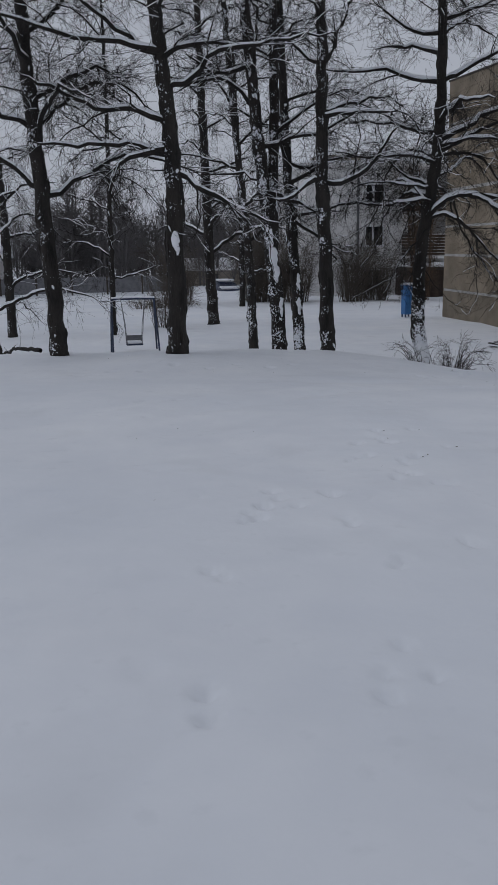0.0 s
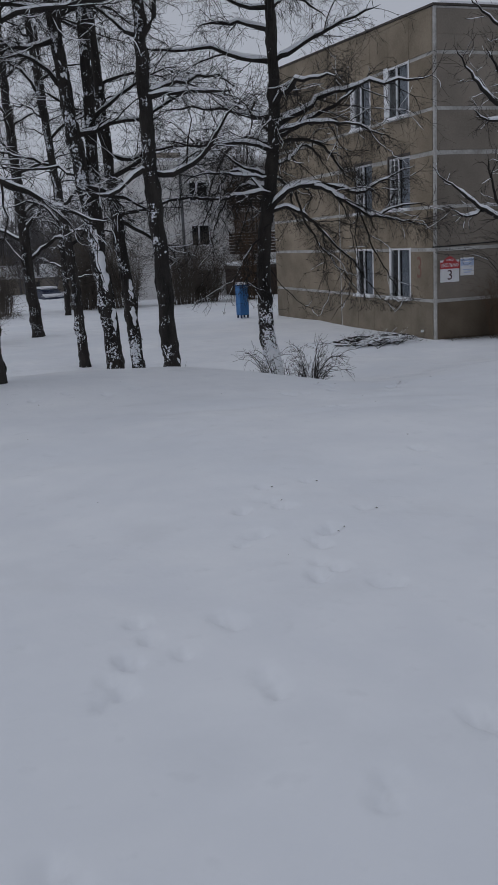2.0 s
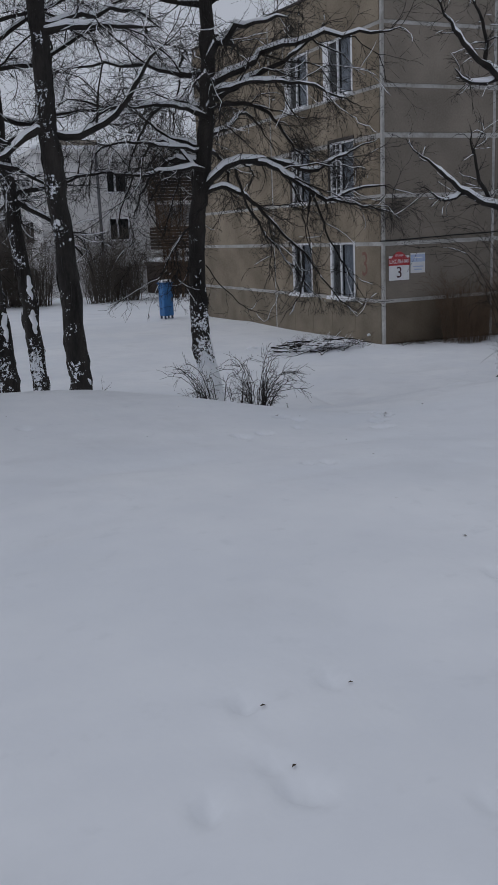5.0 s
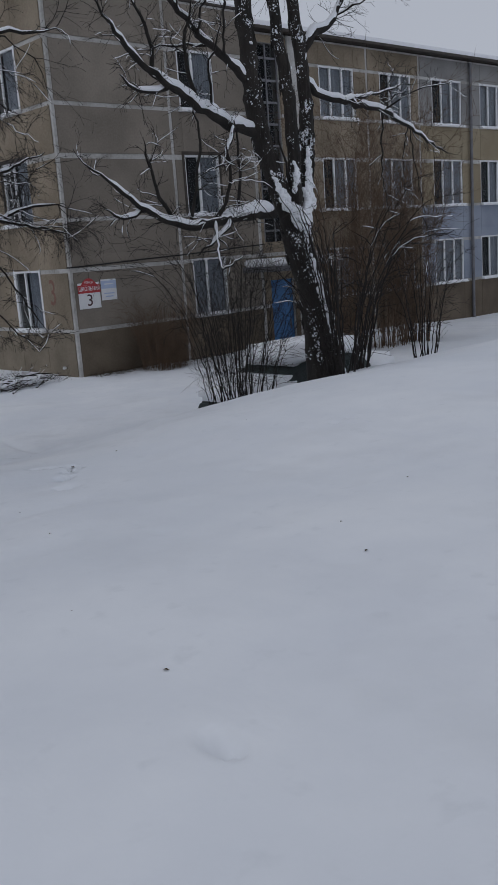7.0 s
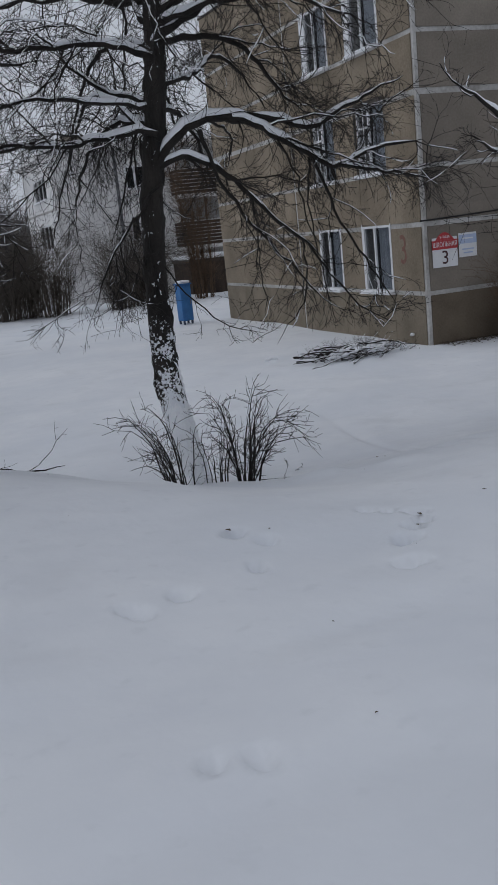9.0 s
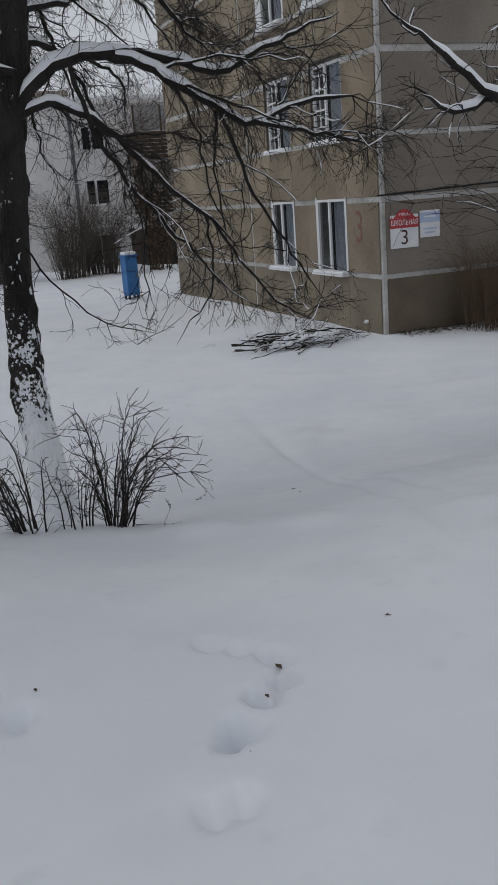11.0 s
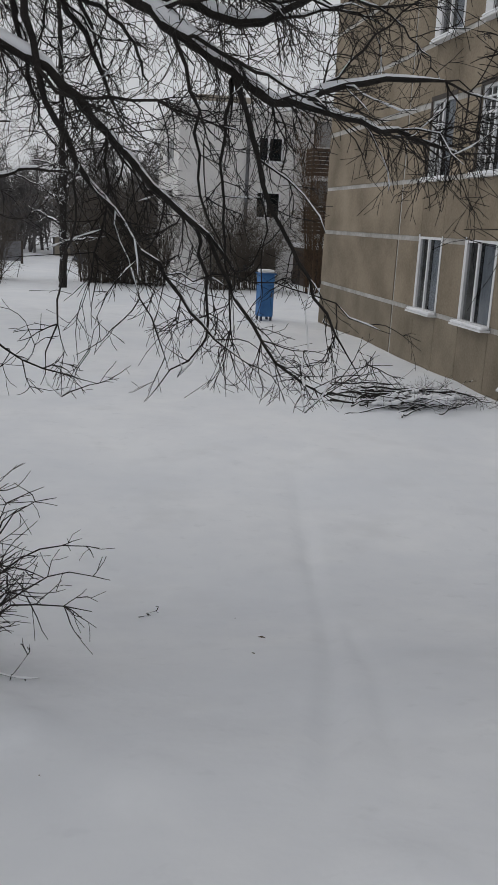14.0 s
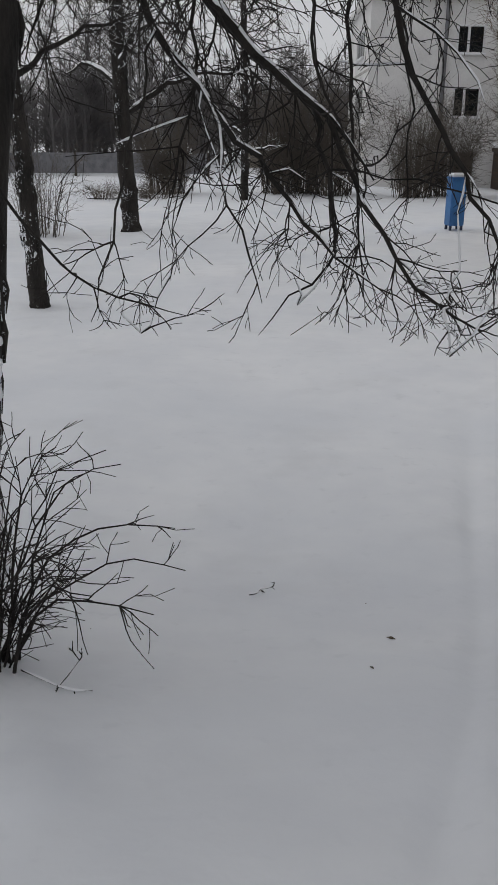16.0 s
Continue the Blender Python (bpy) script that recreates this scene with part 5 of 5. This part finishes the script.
def car(x, y, rz, paint, label, snow=0.16, dz=0.0):
    z = on_ground(x, y) + dz
    c = thing("car", label, "car", (x, y, z), rz)
    bm = bmesh.new()
    prof = [(-2.05, 0.35), (-2.1, 0.6), (-2.0, 0.85), (-1.55, 0.93), (-1.05, 1.32), (-0.7, 1.42), (0.55, 1.42), (0.95, 1.3), (1.4, 0.95), (1.95, 0.82), (2.1, 0.62), (2.08, 0.35)]
    sides = []
    for s in (-1, 1):
        sides.append([bm.verts.new((u, s * (0.82 if v < 1.0 else 0.66), v)) for u, v in prof])
    for i in range(len(prof)):
        k = (i + 1) % len(prof)
        bm.faces.new((sides[0][i], sides[0][k], sides[1][k], sides[1][i]))
    bm.faces.new(sides[0][::-1])
    bm.faces.new(sides[1])
    bmesh.ops.recalc_face_normals(bm, faces=bm.faces)
    bmesh.ops.bevel(bm, geom=list(bm.edges), offset=0.05, segments=2, affect="EDGES")
    part("body", bm, paint, c, smooth=True)
    for s in (-1, 1):
        part("side_window", boxes((-0.95, 0.0, s * 0.72 - 0.03, s * 0.72 + 0.03, 1.0, 1.3), (0.06, 0.95, s * 0.72 - 0.03, s * 0.72 + 0.03, 1.0, 1.28), bevel=0.01), GLASS, c)
        for u in (-1.3, 1.3):
            w = bmesh.new()
            bmesh.ops.create_cone(w, cap_ends=True, segments=20, radius1=0.31, radius2=0.31, depth=0.2, matrix=pose(u, s * 0.76, 0.3, 90))
            wh = part("wheel", w, RUBBER, c)
            h = bmesh.new()
            bmesh.ops.create_cone(h, cap_ends=True, segments=14, radius1=0.18, radius2=0.16, depth=0.02, matrix=pose(u, s * 0.875, 0.3, 90 * s))
            part("hubcap", h, METAL, wh)
    part("windscreen", boxes((1.06, 1.12, -0.6, 0.6, 1.02, 1.26)), GLASS, c)
    for s in (-1, 1):
        part("headlight", boxes((2.06, 2.12, s * 0.6 - 0.14, s * 0.6 + 0.14, 0.58, 0.72), bevel=0.02), PVC, c)
        part("tail_light", boxes((-2.12, -2.06, s * 0.6 - 0.14, s * 0.6 + 0.14, 0.62, 0.76), bevel=0.02), RED, c)
    for u in (2.05, -2.16):
        part("bumper", boxes((u, u + 0.11, -0.78, 0.78, 0.36, 0.52), bevel=0.03), RUBBER, c)
    part("snow_cover", boxes((-1.05, 0.95, -0.68, 0.68, 1.36, 1.42 + snow), (0.9, 2.08, -0.78, 0.78, 0.84, 0.94 + snow), (-2.06, -1.1, -0.78, 0.78, 0.88, 0.98 + snow), bevel=0.1), CAP, c, "snow on roof and bonnet", True)


car(5.9, 66.5, -80, DARKBLUE, "dark blue parked car with snow on its roof", 0.12, -0.75)
car(12.6, 14.1, 183, GREENCAR, "dark parked car half buried in snow behind bushes", 0.3, -0.72)



def fence(x0, x1, y, n):
    f = thing("fence", "low far dark fence across the snow", "fence")
    for i in range(n):
        x = x0 + (x1 - x0) * i / (n - 1)
        z = on_ground(x, y)
        part("post", boxes((x - 0.06, x + 0.06, y - 0.06, y + 0.06, z - 0.2, z + 1.3)), DARKWOOD, f)
        if i < n - 1:
            xb = x0 + (x1 - x0) * (i + 1) / (n - 1)
            part("panel", boxes((x + 0.07, xb - 0.07, y - 0.03, y + 0.03, z + 0.15, z + 1.25)), METAL, f)


fence(-28, 2, 62, 13)


def far_house(x, y, w, d, h, label, rz=0.0, mat=WHITE_WALL):
    z = on_ground(x, y)
    o = thing("far_house", label, "house", (x, y, z), rz)
    part("wall", boxes((-w / 2, w / 2, -d / 2, d / 2, -0.3, h)), mat, o)
    bm = bmesh.new()
    a = [bm.verts.new(v) for v in ((-w / 2 - 0.3, -d / 2 - 0.3, h), (w / 2 + 0.3, -d / 2 - 0.3, h), (w / 2 + 0.3, d / 2 + 0.3, h), (-w / 2 - 0.3, d / 2 + 0.3, h), (-w / 2 - 0.3, 0, h + d * 0.35), (w / 2 + 0.3, 0, h + d * 0.35))]
    for q in ((0, 1, 5, 4), (2, 3, 4, 5), (1, 2, 5), (3, 0, 4), (3, 2, 1, 0)):
        bm.faces.new([a[i] for i in q])
    bmesh.ops.recalc_face_normals(bm, faces=bm.faces)
    part("roof", bm, CAP, o, "snow-covered roof")
    for u in (-0.25, 0.25):
        part("window", boxes((u * w - 0.5, u * w + 0.5, -d / 2 - 0.03, -d / 2 - 0.005, h * 0.35, h * 0.75)), GLASS, o)


far_house(-15.2, 66, 9, 8, 2.6, "far pale house with a snow-covered roof beyond the fence")
far_house(8.0, 75, 9.0, 3.0, 1.2, "far low beige shed with a snow-covered roof", 0, BEIGE)


def brush_pile(x, y):
    rng = np.random.default_rng(77)
    t = Tree(77, 0.1, 1.0, 0.8)
    z = on_ground(x, y)
    for _ in range(44):
        a = rng.normal(0.05, 0.7)
        c = np.array([x + rng.normal(0, 0.42), y + rng.uniform(-0.5, 0.5), z + rng.uniform(0.0, 0.2)])
        u = np.array([math.cos(a), math.sin(a), rng.normal(0, 0.12)])
        ln = rng.uniform(0.4, 1.1)
        t.branch([c - u * ln, c + rng.normal(0, 0.08, 3), c + u * ln + rng.normal(0, 0.1, 3)], rng.uniform(0.008, 0.022), 0.005, 5, 0.35, 0.02, 0.15)
    for _ in range(34):
        c = np.array([x + rng.normal(0, 0.6), y + rng.uniform(-0.5, 0.4), z + rng.uniform(0.1, 0.25)])
        run = resample([c - [0.18, 0.03, 0.02], c, c + [0.2, 0.04, -0.02]], 0.06, 0.015, rng)
        t.cap.tube(run, np.concatenate([[0.01], rng.uniform(0.025, 0.05, len(run) - 2), [0.01]]), 7)
    o = thing("brush_pile", "heap of cut branches dusted with snow before the wall", "branches")
    for w in t.limb:
        part("cut_branch", w.mesh("cut_branch", LIMB_BARK), LIMB_BARK, o)
    for nm, w, m in (("twig_mass", t.twig, TWIG), ("snow_cover", t.cap, CAP)):
        tagged(part(nm, w.mesh(nm, m), m, o), kind="stuff")


brush_pile(10.9, 22.5)


def fallen_branch(pts, r, seed, label):
    t = Tree(seed, 0.0, 0.35, 0.6)
    t.branch([(a, b, on_ground(a, b) + c) for a, b, c in pts], r, r * 0.4, 4, min(0.35, r * 14), 0.01, 0.12, 1)
    o = thing("fallen_branch", label, "branch")
    for w in t.limb:
        part("stem", w.mesh("stem", LIMB_BARK), LIMB_BARK, o)
    for nm, w, m in (("twig_mass", t.twig, TWIG), ("snow_cover", t.cap, CAP)):
        me = w.mesh(nm, m)
        if me:
            tagged(part(nm, me, m, o), kind="stuff")


fallen_branch([(2.1, 16.7, 0.05), (2.43, 16.67, 0.15), (2.87, 16.6, 0.1), (3.32, 16.6, 0.12)], 0.02, 91, "dark fallen branch lying on the snow")
fallen_branch([(-3.4, 12.0, 0.04), (-3.9, 12.8, 0.16), (-4.4, 14.2, 0.3)], 0.04, 92, "dark fallen branch on the bank")

fallen_branch([(5.70, 14.06, 0.012), (5.78, 14.13, 0.02), (5.85, 14.18, 0.012)], 0.004, 93, "thin broken twig on the snow")
fallen_branch([(4.74, 12.67, 0.012), (4.93, 12.54, 0.02), (5.08, 12.53, 0.012)], 0.004, 94, "thin broken twig on the snow")

# dead leaves along the foot of the front wall
rng = np.random.default_rng(8)
lv, lf = [], []
for _ in range(900):
    lx, ly = 12.9 + rng.uniform(0, 3.6) ** 1.0, 22.15 - abs(rng.normal(0, 0.28))
    lz = on_ground(lx, ly) + rng.uniform(0.005, 0.06)
    a, s = rng.uniform(0, 6.28), rng.uniform(0.02, 0.045)
    k = len(lv)
    lv += [(lx + math.cos(a) * s, ly + math.sin(a) * s, lz), (lx - math.sin(a) * s * 0.5, ly + math.cos(a) * s * 0.5, lz + 0.012), (lx - math.cos(a) * s, ly - math.sin(a) * s, lz + 0.004), (lx + math.sin(a) * s * 0.5, ly - math.cos(a) * s * 0.5, lz + 0.012)]
    lf.append((k, k + 1, k + 2, k + 3))
tagged(new("leaf_litter", mesh_of("leaf_litter", lv, lf, LITTER)), "dark dead leaves along the wall foot", "leaves", kind="stuff")

# specks of bark and seed on the snow
lv, lf = [], []
spots = [(6.44, 13.34, 0.028), (6.29, 12.87, 0.016), (3.58, 4.85, 0.016), (2.08, 4.52, 0.014), (3.9, 5.3, 0.01), (4.33, 8.85, 0.026), (4.2, 8.66, 0.016), (3.22, 9.18, 0.03), (3.45, 9.1, 0.014), (4.9, 9.0, 0.016), (0.41, 3.39, 0.012), (0.75, 3.40, 0.010), (0.34, 3.02, 0.011), (0.80, 2.58, 0.012), (0.45, 2.30, 0.013), (0.39, 2.24, 0.011)] + [(rng.uniform(-4, 8), rng.uniform(-3, 14), 0) for _ in range(45)]
for lx, ly, size in spots:
    lz = on_ground(lx, ly) + 0.004
    a, s = rng.uniform(0, 6.28), size or rng.uniform(0.004, 0.009)
    k = len(lv)
    lv += [(lx + math.cos(a) * s, ly + math.sin(a) * s, lz), (lx - math.sin(a) * s * 0.5, ly + math.cos(a) * s * 0.5, lz + 0.004), (lx - math.cos(a) * s, ly - math.sin(a) * s, lz), (lx + math.sin(a) * s * 0.5, ly - math.cos(a) * s * 0.5, lz + 0.004)]
    lf.append((k, k + 1, k + 2, k + 3))
tagged(new("bark_specks", mesh_of("bark_specks", lv, lf, LITTER)), "dark specks of bark on the snow", "debris", kind="stuff")


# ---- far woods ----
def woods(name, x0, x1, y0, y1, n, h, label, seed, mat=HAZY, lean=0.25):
    rng = np.random.default_rng(seed)
    w = Wood()
    for _ in range(n):
        x, y = rng.uniform(x0, x1), rng.uniform(y0, y1)
        z = on_ground(x, y) - 0.3
        hh = h * rng.uniform(0.6, 1.15)
        b = np.array([x, y, z])
        top = b + [rng.normal(0, 0.4), rng.normal(0, 0.4), hh]
        r = rng.uniform(0.07, 0.15)
        w.tube([b, (b + top) / 2 + rng.normal(0, 0.2, 3), top], [r, r * 0.6, 0.02], 4)
        for _ in range(26):
            t = rng.uniform(0.12, 0.95)
            c = b + (top - b) * t
            a = rng.uniform(0, 6.28)
            ln = hh * 0.26 * (1.1 - t) * rng.uniform(0.6, 1.4)
            e = c + np.array([math.cos(a) * ln, math.sin(a) * ln, ln * rng.uniform(0.5, 1.3)])
            w.tube([c, e], [0.035, 0.012], 3)
            for _ in range(5):
                f = c + (e - c) * rng.uniform(0.3, 1)
                g = f + rng.normal(0, 0.5, 3) + [0, 0, 0.4]
                w.tube([f, g], [0.022, 0.008], 3)
    tagged(new(name, w.mesh(name, mat, False)), label, "woods", kind="stuff")


# Haze over these woods is put into their pale twig colour.
woods("far_woods", -60, 45, 112, 150, 150, 7.0, "bare woods paled by painted haze on the far side of the snow", 7)
woods("far_thicket", -34, 12, 70, 82, 150, 5.6, "bare thicket paled by painted haze beyond the fence", 9)
woods("tree_clump", -7.5, -1.5, 64, 70, 26, 9.5, "clump of bare trees paled by painted haze beyond the yard", 10)
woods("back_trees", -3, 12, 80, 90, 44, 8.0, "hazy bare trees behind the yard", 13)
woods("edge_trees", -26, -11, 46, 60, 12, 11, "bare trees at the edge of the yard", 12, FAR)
